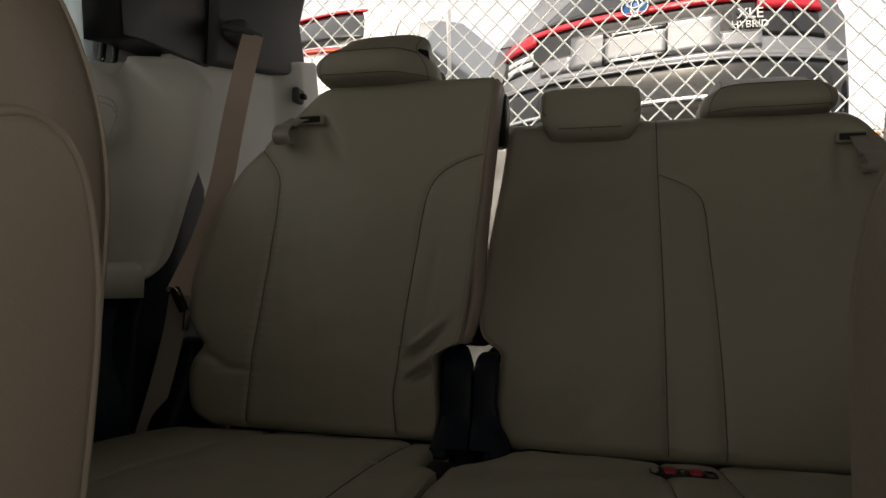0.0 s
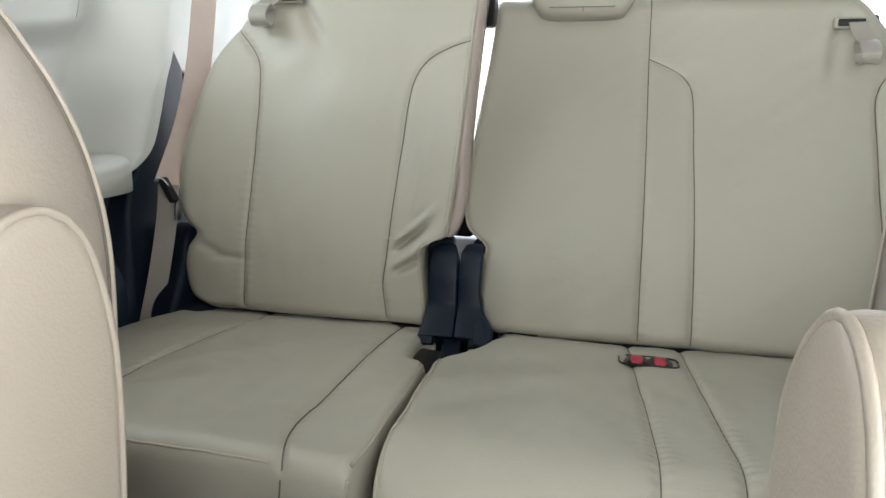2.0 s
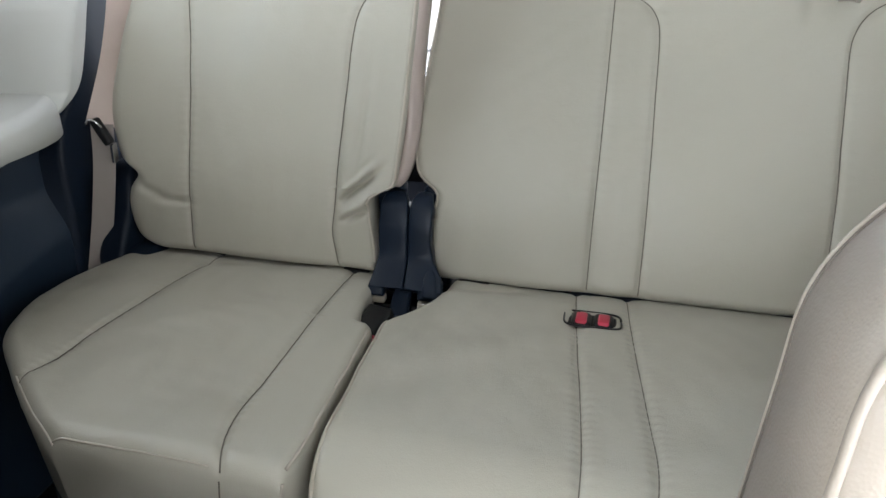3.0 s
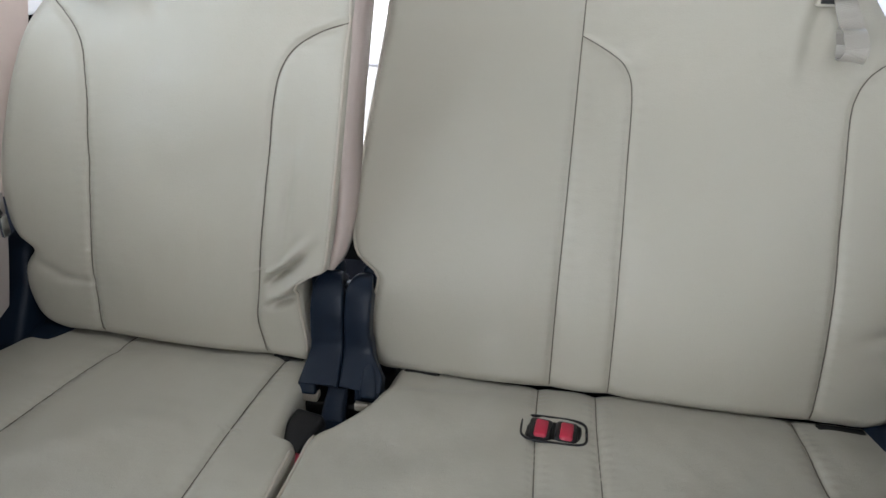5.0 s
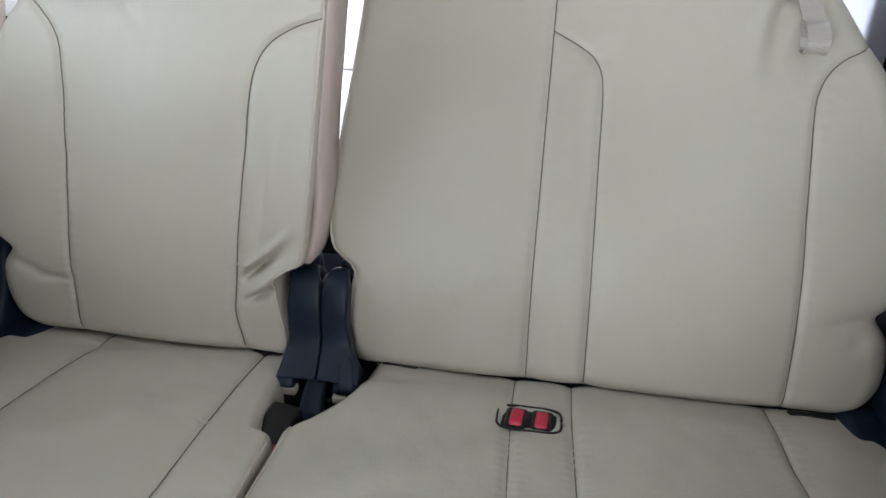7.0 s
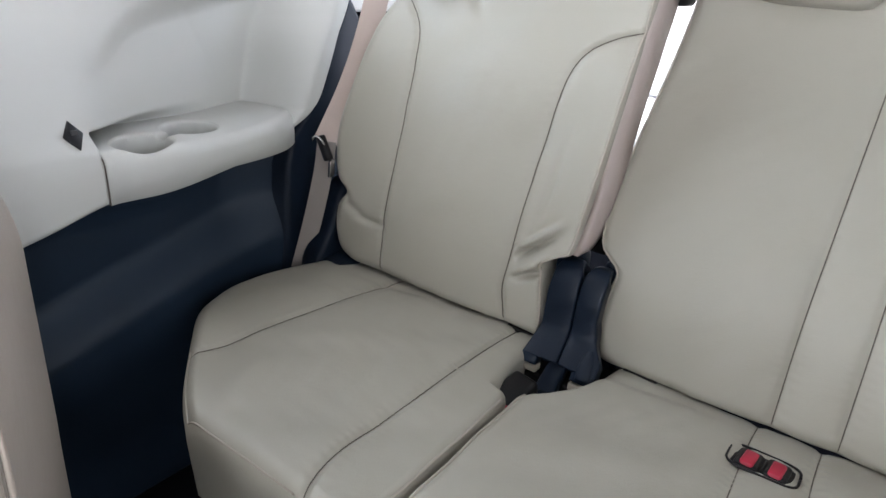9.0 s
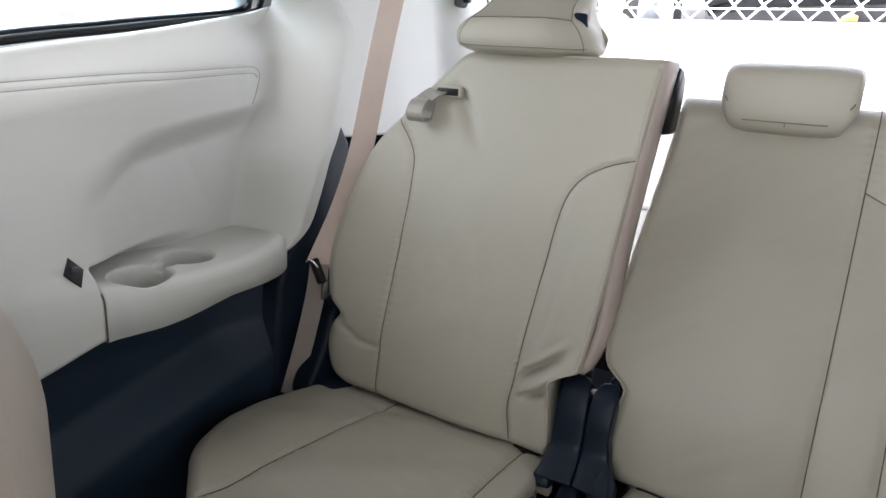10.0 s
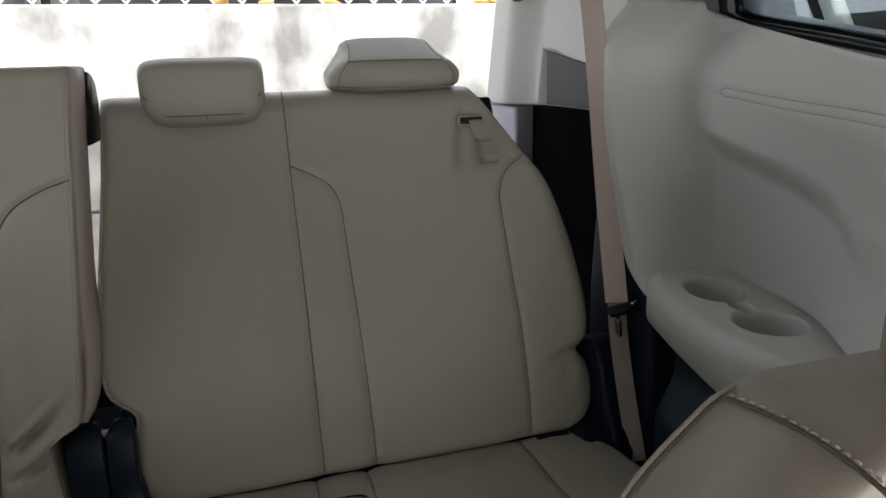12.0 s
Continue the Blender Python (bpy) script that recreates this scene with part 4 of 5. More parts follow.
    # upper trims
    up = prism([(-0.045, 1.034), (0.0, 1.044), (0.20, 1.064), (0.22, 1.43), (-0.10, 1.43)], "x", X(-0.655), X(-0.575), 0.004)
    tagged(part("upper_pillar_" + tag, up, BLACK, None), "black upper pillar trim behind the side window", "pillar trim", kind="structure")
    up = prism([(0.19, 1.066), (0.45, 1.130), (0.60, 1.175), (0.555, 1.29), (0.60, 1.43), (0.19, 1.43)], "x", X(-0.70), X(-0.556), 0.012)
    tagged(part("belt_pillar_" + tag, up, GREYTRIM, None), "dark grey upper pillar trim with belt guide", "pillar trim", kind="structure")
    # body side outside the trim, with the window opening
    skin = prism([(-3.1, GROUND + 0.2), (1.0, GROUND + 0.2), (0.70, 1.44), (0.01, 1.44), (0.03, 1.38), (0.052, 1.046), (0.040, 1.016), (-0.16, 0.977), (-0.30, 0.952), (-0.60, 0.902), (-1.2, 0.872), (-3.1, 0.857)], "x", X(-0.80), X(-0.72), 0.0)
    tagged(part("body_side_" + tag, skin, material("body_paint_" + tag, (0.35, 0.36, 0.37), 0.3, vary=0.02), None), "grey painted body side", "car body", kind="structure")
    # window: gasket and pane
    win = group_at("window_1" if left else "window_2", (X(-0.68), -1.0, 1.1), "tinted side window with black rubber gasket", "window")
    win["kind"] = "structure"
    edge = [(-2.6, 0.856), (-1.2, 0.871), (-0.6, 0.900), (-0.30, 0.948), (-0.16, 0.974), (-0.01, 1.001), (0.034, 1.014), (0.050, 1.036), (0.046, 1.15), (0.02, 1.40)]
    run = curve_through(edge, 0.02)
    ribbon_pts = [(X(-0.672), y, z) for y, z in run]
    tube("gasket", ribbon_pts, 0.0065, BLACK, win, sides=8)
    sealing = [(X(-0.70), y, z + 0.004) for y, z in run]
    tube("sill_strip", sealing, 0.007, BLACK, win, sides=8)
    glass = prism([(-2.6, 0.863), (-1.2, 0.878), (-0.6, 0.908), (-0.30, 0.953), (0.02, 1.010), (0.045, 1.036), (0.015, 1.40), (-2.6, 1.40)], "x", X(-0.694), X(-0.690))
    pane = part("pane", glass, GLASS, win, "lightly tinted glass", smooth=False)
    pane.visible_shadow = False


def glass_material(name, tint):
    m = bpy.data.materials.new(name)
    m.use_nodes = True
    b = m.node_tree.nodes["Principled BSDF"]
    b.inputs["Base Color"].default_value = (*tint, 1)
    b.inputs["Roughness"].default_value = 0.02
    b.inputs["Transmission Weight"].default_value = 1.0
    b.inputs["IOR"].default_value = 1.05
    return m


GLASS = glass_material("tinted_glass", (0.36, 0.43, 0.47))

tagged(part("floor", prism([(X0, Y0) for X0, Y0 in ((-0.75, -3.1), (1.005, -3.1), (1.005, 0.82), (-0.75, 0.82))], "z", -0.08, 0.0), CARPET, None, smooth=False), "black carpeted cabin floor", "floor", kind="structure")
tagged(part("cargo_floor", rounded_box(-0.56, 0.815, 0.14, 0.756, 0.001, 0.30, 0.01), CARPET, None), "black carpeted cargo floor behind the seats", "floor", kind="structure")
tagged(part("cargo_sill", rounded_box(-0.60, 0.855, 0.76, 0.88, 0.001, 0.408, 0.012, 3), material("grey_sill_plastic", (0.26, 0.26, 0.29), 0.5, scale=500, vary=0.06, bump=0.2), None), "grey plastic loading sill behind the cargo floor", "trim", kind="structure")
tagged(part("seat_riser", rounded_box(-0.44, 0.69, -0.30, 0.10, 0.001, 0.275, 0.02), BLACK, None), "dark seat mounting under the third row", "seat base", kind="structure")
tagged(part("ceiling", rounded_box(-0.78, 1.035, -3.2, 0.66, 1.42, 1.47, 0.02), HEADLINER, None), "pale fabric headliner", "ceiling", kind="structure")
tagged(part("dashboard", rounded_box(-0.75, 1.005, -3.1, -2.75, 0.0, 0.86, 0.06, 4), GREYTRIM, None), "dark dashboard", "dashboard", kind="structure")
# unseen wall, added to stop sky light coming in at the cabin front
tagged(part("wall_front_block", rounded_box(-0.80, 1.055, -3.26, -3.14, GROUND + 0.2, 1.45, 0.02), GREYTRIM, None), "dark grey unseen wall that shuts sky light out at the front", "wall", kind="structure")
# unseen boards, set low to cut the sky light through the side windows
for sx in (-0.79, 0.975):
    tagged(part("trim_sky_block", rounded_box(sx, sx + 0.07, -0.66, -0.11, 1.13, 1.425, 0.015), HEADLINER, None), "pale unseen board that cuts sky light above the side windows", "trim", kind="structure")
# solid unseen walls, added to block sky light ahead of the rear side windows
for sx, side in ((-0.80, "left"), (0.975, "right")):
    tagged(part("wall_block_" + side, rounded_box(sx, sx + 0.08, -3.14, -0.66, 0.0, 1.40, 0.012), HEADLINER, None), "pale unseen wall that shuts sky light out of the cabin side", "door", kind="structure")
cabin_side(True)
cabin_side(False)
hinge_cover()
single_buckle()
twin_buckle()
seat_belt(True)
seat_belt(False)


# ---- second-row chairs ----
def captain_chair(left):
    """A second-row chair seen from its aisle side, with its armrest folded up."""
    sg = 1 if left else -1
    yf = -0.771 if left else -0.690
    ch = group_at("captain_chair", (-0.28 if left else 0.61, yf - 0.1, 0.0), "tan leather second-row captain chair with raised armrest and stitched edges", "car seat", "second row chairs")
    if left:
        inner = smooth_table([(0.30, -0.030), (0.45, -0.022), (0.54, -0.018), (0.62, -0.013), (0.68, -0.012), (0.715, -0.014), (0.745, -0.020), (0.770, -0.034), (0.787, -0.056), (0.797, -0.085), (0.803, -0.12), (0.81, -0.16)])
        ul, ur, radii = (lambda v: np.full(np.shape(v), -0.55)), inner, (0.03, 0.016, 0.03, 0.014)
        seams = [[(-0.032, 0.746), (-0.055, 0.738), (-0.09, 0.722), (-0.16, 0.70), (-0.28, 0.69)], [(-0.058, 0.785), (-0.060, 0.76), (-0.062, 0.70), (-0.060, 0.60), (-0.065, 0.42)]]
    else:
        inner = smooth_table([(0.30, 0.344), (0.50, 0.344), (0.60, 0.346), (0.686, 0.352), (0.725, 0.355), (0.750, 0.364), (0.771, 0.379), (0.786, 0.395), (0.798, 0.411), (0.807, 0.424), (0.814, 0.446), (0.82, 0.49)])
        ul, ur, radii = inner, (lambda v: np.full(np.shape(v), 0.87)), (0.016, 0.03, 0.03, 0.014)
        seams = [[(0.436, 0.792), (0.450, 0.780), (0.475, 0.760), (0.52, 0.728), (0.60, 0.70), (0.70, 0.69)], [(0.385, 0.770), (0.395, 0.734), (0.405, 0.712), (0.412, 0.66), (0.415, 0.55), (0.41, 0.42)]]
    g = grooves(seams, depth=0.003, width=0.004, puff=0.003, reach=0.02)

    def middle(x, z):
        """Where the backrest's middle plane lies; the left chair stands turned, its shell rolls forward at the top."""
        x, z = np.asarray(x, float), np.asarray(z, float)
        if not left:
            return yf + 0.10 * (z - 0.70) + 0 * x
        far = np.clip(-0.02 - x, 0, 0.40)
        return yf + 0.50 * far - 0.62 * np.clip(far - 0.23, 0, 1) - 2.6 * np.clip(z - 0.64, 0, 0.3) ** 2

    pad = Pad(lambda u, v, w: np.stack([u, middle(u, v) - w, v], -1), ul, ur, 0.34, 0.815 if not left else 0.803, radii, g)
    back = pad.build("backrest", 120, 110, 0.075, CHAIR, ch)
    top = 0.815 if not left else 0.803
    zz = np.linspace(0.36, top - 0.022, 90)
    tube("piping", pad.place(inner(zz) - sg * 0.0035, zz, pad.height(inner(zz) - sg * 0.0035, zz) + 0.001), 0.0024, CHAIR, back)
    pad.seam("seam", seams[1], 0.0012, SEAM, back)
    # stitches along the shoulder, from the rear edge to the front face
    zs = np.linspace(0.70, top, 200)
    edge = np.maximum.accumulate(-sg * inner(zs))

    def shoulder(t, off=0.0, lift=0.0):
        x = -0.10 - 0.03 * t if left else 0.4276 + 0.0042 * t + 0.020 * t * (1 - t)
        x = x - sg * off
        return (x + sg * lift * 0.5, float(middle(x, 0.8)) + 0.071 - 0.080 * t, float(np.interp(-sg * x, edge, zs)) + lift)

    for i in range(16):
        t0, t1 = (i + 0.20) / 16, (i + 0.72) / 16
        pts = [shoulder(t0, 0.0002, 0.0002), shoulder((t0 + t1) / 2, 0.0004, 0.0009), shoulder(t1, 0.0006, 0.0002)]
        tube("stitch", pts, 0.0008, STITCH, back, sides=6)
    tube("seam", [shoulder(t, -0.0016, 0.0002) for t in np.linspace(0, 1, 16)], 0.0011, SEAM, back)
    # the seam inside the rear rim
    zz = np.linspace(0.36, top - 0.007, 90)
    tube("seam", np.stack([inner(zz) - sg * 0.0002, middle(inner(zz), zz) + 0.0705, zz], -1), 0.0010, SEAM, back)
    pad.seam("seam", seams[0], 0.0012, SEAM, back)
    # the piping on the rear rim
    zz = np.linspace(0.36, top - 0.004, 90)
    tube("piping", np.stack([inner(zz) - sg * 0.0005, middle(inner(zz), zz) + 0.073, zz + 0.0005], -1), 0.0015, CHAIR, back)
    # headrest on two posts
    xm, yh, zh = (-0.30, yf + 0.03, 0.800) if left else (0.614, yf - 0.01, 0.768)
    hb = rounded_box(xm - 0.118, xm + 0.118, yh, yh + 0.10, zh, zh + 0.17, 0.045, 6)
    part("headrest", hb, CHAIR, ch)
    for dx in (-0.06, 0.06):
        tube("headrest_post", [(xm + dx, yf + 0.05, 0.77), (xm + dx, yf + 0.07, 0.85)], 0.006, CHROME, ch)
    x0, x1 = (-0.54, -0.08) if left else (0.356, 0.86)
    part("seat_cushion", rounded_box(x0, x1, yf - 0.55, yf + 0.03, 0.26, 0.40, 0.05, 5), CHAIR, ch)
    part("seat_base", rounded_box(x0 + 0.05, x1 - 0.05, yf - 0.48, yf, 0.001, 0.27, 0.02), BLACK, ch)
    # raised armrest, a rounded paddle on the aisle side
    y1 = -0.722 if left else -0.690
    if left:
        arm_out = [(-0.812, 0.38), (-0.816, 0.50), (-0.812, 0.585), (-0.803, 0.635), (-0.790, 0.664), (-0.770, 0.681), (-0.749, 0.683), (-0.733, 0.672), (-0.723, 0.650), (-0.716, 0.61), (-0.714, 0.56), (-0.716, 0.48), (-0.722, 0.38)]
    else:
        arm_out = [(-0.800, 0.38), (-0.806, 0.48), (-0.806, 0.55), (-0.799, 0.605), (-0.783, 0.647), (-0.758, 0.665), (-0.733, 0.656), (-0.712, 0.630), (-0.699, 0.59), (-0.692, 0.54), (-0.690, 0.47), (y1, 0.38)]
    outline = [tuple(p) for p in curve_through(arm_out, 0.007)]
    a0, a1 = (-0.026, 0.006) if left else (0.288, 0.320)
    bm = prism(outline, "x", a0, a1, 0.010, 4)
    lean = lambda z: -sg * 0.055 * max(0.0, 0.62 - z)
    for v in bm.verts:
        v.co.x += lean(v.co.z)
    arm = part("armrest", bm, CHAIR, ch)
    xe = a1 - 0.0035 if left else a0 + 0.0035
    tube("piping", [(xe + lean(z), -0.757 + (y + 0.757) * 0.965, z - 0.002) for y, z in outline], 0.0022, CHAIR, arm)
    part("pivot", rounded_box(a0 + 0.01, a1 + (0.02 if not left else -0.01), y1 - 0.03, yf + 0.04, 0.40, 0.44, 0.008), BLACK, arm)
    return ch


captain_chair(True)
captain_chair(False)


# ---- outside ----
def wall_material():
    m = material("streaked_concrete", (0.62, 0.62, 0.60), 0.9, vary=0.06, vary_scale=2.0, scale=60, bump=0.6)
    t = m.node_tree
    b = t.nodes["Principled BSDF"]
    co = t.nodes.new("ShaderNodeTexCoord")
    mp = t.nodes.new("ShaderNodeMapping")
    mp.inputs["Scale"].default_value = (13, 13, 3.6)
    nz = t.nodes.new("ShaderNodeTexNoise")
    nz.inputs["Scale"].default_value, nz.inputs["Detail"].default_value = 1.0, 8
    rp = t.nodes.new("ShaderNodeValToRGB")
    rp.color_ramp.elements[0].position, rp.color_ramp.elements[0].color = 0.36, (0.10, 0.10, 0.098, 1)
    rp.color_ramp.elements[1].position, rp.color_ramp.elements[1].color = 0.62, (0.24, 0.24, 0.235, 1)
    t.links.new(co.outputs["Object"], mp.inputs["Vector"])
    t.links.new(mp.outputs[0], nz.inputs["Vector"])
    patch_ = t.nodes.new("ShaderNodeTexNoise")
    patch_.inputs["Scale"].default_value, patch_.inputs["Detail"].default_value = 4.5, 7
    both = t.nodes.new("ShaderNodeMath")
    both.operation = "MULTIPLY_ADD"
    half = t.nodes.new("ShaderNodeMath")
    half.operation = "MULTIPLY_ADD"
    half.inputs[1].default_value, half.inputs[2].default_value = 1.3, -0.40
    t.links.new(co.outputs["Object"], patch_.inputs["Vector"])
    t.links.new(patch_.outputs["Fac"], half.inputs[0])
    both.inputs[1].default_value = 0.55
    t.links.new(nz.outputs["Fac"], both.inputs[0])
    t.links.new(half.outputs[0], both.inputs[2])
    t.links.new(both.outputs[0], rp.inputs[0])
    t.links.new(rp.outputs[0], b.inputs["Base Color"])
    return m


ASPHALT = material("grey_asphalt", (0.07, 0.07, 0.07), 0.9, scale=80, vary=0.2, vary_scale=3, bump=0.8)
WIRE = material("galvanised_wire", (0.62, 0.64, 0.65), 0.5, metal=0.1)
SILVER = material("silver_car_paint", (0.24, 0.25, 0.27), 0.22, metal=0.5, vary=0.03)
WHITE = material("white_car_paint", (0.80, 0.80, 0.80), 0.25, vary=0.02)
DARK_PAINT = material("dark_green_car_paint", (0.020, 0.028, 0.024), 0.25, vary=0.05)
DARKGLASS = material("dark_car_glass", (0.012, 0.014, 0.016), 0.06)
# the pale base colour paints in the sky's reflection on this glass
SKYGLASS = material("sky_painted_side_glass", (0.42, 0.44, 0.47), 0.12, metal=0.5, vary=0.1, vary_scale=2)
TAIL = material("red_tail_lamp", (0.55, 0.012, 0.03), 0.15)
AMBER = material("amber_lamp", (0.60, 0.16, 0.01), 0.15)
RUBBER = material("black_rubber", (0.012, 0.012, 0.012), 0.8, vary=0.2)
BLUE = material("blue_badge", (0.02, 0.16, 0.42), 0.3)
WRITING = material("pale_lettering", (0.75, 0.76, 0.78), 0.3)
LEAF = material("dry_leaf", (0.45, 0.24, 0.08), 0.8, vary=0.3, vary_scale=30)

WALL_Y, WALL_TOP = 1.50, 1.165
tagged(part("ground", prism([(-60, -60), (60, -60), (60, WALL_Y + 0.1), (-60, WALL_Y + 0.1)], "z", GROUND - 0.1, GROUND), ASPHALT, None, smooth=False), "grey asphalt parking ground", "ground", kind="structure")
tagged(part("pavement", prism([(-60, WALL_Y + 0.25), (60, WALL_Y + 0.25), (60, 80), (-60, 80)], "z", GROUND - 0.1, 1.03), ASPHALT, None, smooth=False), "raised asphalt lot behind the retaining wall", "ground", kind="structure")
wall = tagged(part("wall_retaining", rounded_box(-14, 14, WALL_Y, WALL_Y + 0.26, GROUND - 0.05, WALL_TOP, 0.012, 2), wall_material(), None), "weather-streaked pale concrete retaining wall", "wall", kind="structure")
for z in (0.17, 0.535):
    part("wall_joint", rounded_box(-13.9, 13.9, WALL_Y - 0.003, WALL_Y + 0.004, z - 0.006, z + 0.006, 0.001, 1), GREYTRIM, wall)


def fence():
    f = group_at("chain_link_fence", (0.4, WALL_Y + 0.13, WALL_TOP), "galvanised chain-link fence on top of the retaining wall", "fence")
    y, px, pz, high = WALL_Y + 0.13, 0.045, 0.096, 1.75
    verts, faces = [], []
    for i in range(int(6.4 / px)):
        x0 = -2.6 + i * px
        n = int(high / (pz / 2))
        pts = []
        for j in range(n + 1):
            s = 1 if (j + i) % 2 else -1
            pts.append((x0 + s * px / 2, y + 0.004 * s, WALL_TOP + 0.012 + j * pz / 2))
        for (ax, ay, az), (bx, by, bz) in zip(pts[:-1], pts[1:]):
            r, q = 0.0032, len(verts)
            dx, dz = bx - ax, bz - az
            l = math.hypot(dx, dz)
            nx, nz = -dz / l * r, dx / l * r
            for cx, cy, cz in ((ax, ay, az), (bx, by, bz)):
                verts += [(cx + nx, cy, cz + nz), (cx, cy - r, cz), (cx - nx, cy, cz - nz), (cx, cy + r, cz)]
            for k in range(4):
                faces.append((q + k, q + (k + 1) % 4, q + 4 + (k + 1) % 4, q + 4 + k))
    tagged(mesh_ob("wire_mesh", verts, faces, WIRE, f, smooth=False), kind="stuff")
    for x in (-2.3, 3.4):
        tube("post", [(x, y + 0.04, WALL_TOP - 0.2), (x, y + 0.04, WALL_TOP + high + 0.05)], 0.03, WIRE, f, sides=12)
    tube("rail", [(-2.6, y + 0.02, WALL_TOP + high), (3.8, y + 0.02, WALL_TOP + high)], 0.02, WIRE, f, sides=10)
    tube("tension_wire", [(-2.6, y + 0.008, WALL_TOP + 0.05), (3.8, y + 0.008, WALL_TOP + 0.05)], 0.0025, WIRE, f, sides=6)
    return f


fence()


def parked_suv(paint, label, m, lettered):
    """A parked estate car, built with its rear at y = 0 facing -y and its wheels on z = 0."""
    car = new("parked_suv")
    tagged(car, label, "car", "parked cars")
    W = 0.93
    # rear skin: depth over height, rounded in plan
    dep = smooth_table([(0.0, 0.10), (0.28, 0.06), (0.40, 0.0), (0.60, 0.0), (0.70, 0.03), (0.74, 0.09), (0.90, 0.12), (1.04, 0.14), (1.10, 0.22), (1.50, 0.62), (1.60, 0.80), (1.66, 1.05)])
    wid = smooth_table([(0.0, 0.86), (0.35, 0.92), (0.75, 0.93), (1.0, 0.90), (1.12, 0.86), (1.5, 0.70), (1.66, 0.60)])

    def at(x, z, w=0.0):
        s = np.clip(np.abs(x) / wid(z), 0, 1)
        return np.stack([x, dep(z) + 0.32 * s ** 3.2 - w, z + 0 * x], -1)

    def patch(name, x0, x1, z0, z1, mat, parent, lift, label="", nx=24, nz=8):
        i, j = np.meshgrid(np.linspace(0, 1, nx + 1), np.linspace(0, 1, nz + 1))
        z = z0 + (z1 - z0) * j
        x = x0 + (x1 - x0) * i
        lim = wid(z)
        x = np.clip(x, -lim, lim)
        a, b = at(x, z, lift).reshape(-1, 3), at(x, z, lift - 0.03).reshape(-1, 3)
        row, n, faces = nx + 1, (nx + 1) * (nz + 1), []
        for v in range(nz):
            for u in range(nx):
                q = v * row + u
                faces += [(q, q + 1, q + 1 + row, q + row), (n + q, n + q + row, n + q + 1 + row, n + q + 1)]
        rim = list(range(row)) + [v * row + nx for v in range(1, nz + 1)] + [nz * row + u for u in range(nx - 1, -1, -1)] + [v * row for v in range(nz - 1, 0, -1)]
        for u, v in zip(rim, rim[1:] + rim[:1]):
            faces.append((u, u + n, v + n, v))
        return mesh_ob(name, np.vstack([a, b]), faces, mat, parent, label)

    # body: cross-sections from the rear to the nose
    secs = []
    for y, zr, wr in ((0.34, 1.10, 0.86), (0.70, 1.54, 0.72), (1.1, 1.66, 0.66), (2.0, 1.69, 0.66), (2.7, 1.62, 0.66), (3.3, 1.12, 0.82), (4.3, 0.98, 0.80), (4.65, 0.70, 0.75)):
        secs.append([(-0.90, y, 0.22), (-0.93, y, 0.55), (-0.92, y, 0.92), (-max(wr, 0.84) * 0.99, y, min(1.06, zr)), (-wr, y, zr - 0.05), (-wr * 0.82, y, zr), (0, y, zr + 0.02), (wr * 0.82, y, zr), (wr, y, zr - 0.05), (max(wr, 0.84) * 0.99, y, min(1.06, zr)), (0.92, y, 0.92), (0.93, y, 0.55), (0.90, y, 0.22)])
    verts = [p for s in secs for p in s]
    k = 13
    faces = [(i * k + j, i * k + (j + 1) % k, (i + 1) * k + (j + 1) % k, (i + 1) * k + j) for i in range(len(secs) - 1) for j in range(k)]
    faces += [tuple(range(k))[::-1], tuple((len(secs) - 1) * k + j for j in range(k))]
    body = mesh_ob("body", verts, faces, paint, car)
    patch("tailgate", -W, W, 0.62, 1.12, paint, car, 0.0, nx=40, nz=20)
    patch("roof_edge", -0.74, 0.74, 1.52, 1.66, paint, car, 0.03, nx=30, nz=6)
    if lettered:
        patch("bumper", -W, W, 0.30, 0.69, DARKGLASS, car, 0.010, "gloss black lower bumper", nx=40, nz=12)
        patch("bumper_grille", -0.86, 0.86, 0.34, 0.49, RUBBER, car, 0.016, "matt black lower grille", nx=30, nz=6)
        patch("bumper_top", -W, W, 0.69, 0.755, paint, car, 0.024, nx=40, nz=6)
        patch("chrome_strip", -0.80, 0.80, 0.500, 0.522, CHROME, car, 0.022, nx=30, nz=2)
        patch("rear_window", -0.74, 0.74, 1.11, 1.52, DARKGLASS, car, 0.004, nx=30, nz=10)
        patch("trim_band", -0.90, 0.90, 0.83, 1.09, DARKGLASS, car, 0.008, "gloss black band", nx=40, nz=8)
        panel = patch("plate_panel", -0.34, 0.40, 0.775, 0.955, paint, car, 0.014, "silver panel round the plate", nx=16, nz=6)
        patch("panel_wing", -0.52, -0.34, 0.775, 0.86, paint, panel, 0.012, nx=8, nz=4)
        patch("panel_wing", 0.40, 0.58, 0.775, 0.86, paint, panel, 0.012, nx=8, nz=4)
        patch("spoiler_lip", -0.72, 0.72, 1.085, 1.11, RUBBER, car, 0.03, nx=30, nz=2)
        patch("tail_lamp", -0.90, 0.90, 1.012, 1.065, TAIL, car, 0.024, "thin red full-width light bar", nx=40, nz=3)
        for sd in (-1, 1):
            patch("tail_lamp", min(sd * 0.56, sd * 0.91), max(sd * 0.56, sd * 0.91), 0.965, 1.070, TAIL, car, 0.028, "red tail lamp", nx=14, nz=4)
        plate = patch("number_plate", -0.158, 0.158, 0.770, 0.940, SILVER, car, 0.018, "pale dealer plate without readable characters", nx=10, nz=4)
        for z0, z1 in ((0.770, 0.797), (0.917, 0.940)):
            patch("plate_frame", -0.160, 0.160, z0, z1, DARKGLASS, plate, 0.021, "black plate frame", nx=8, nz=2)
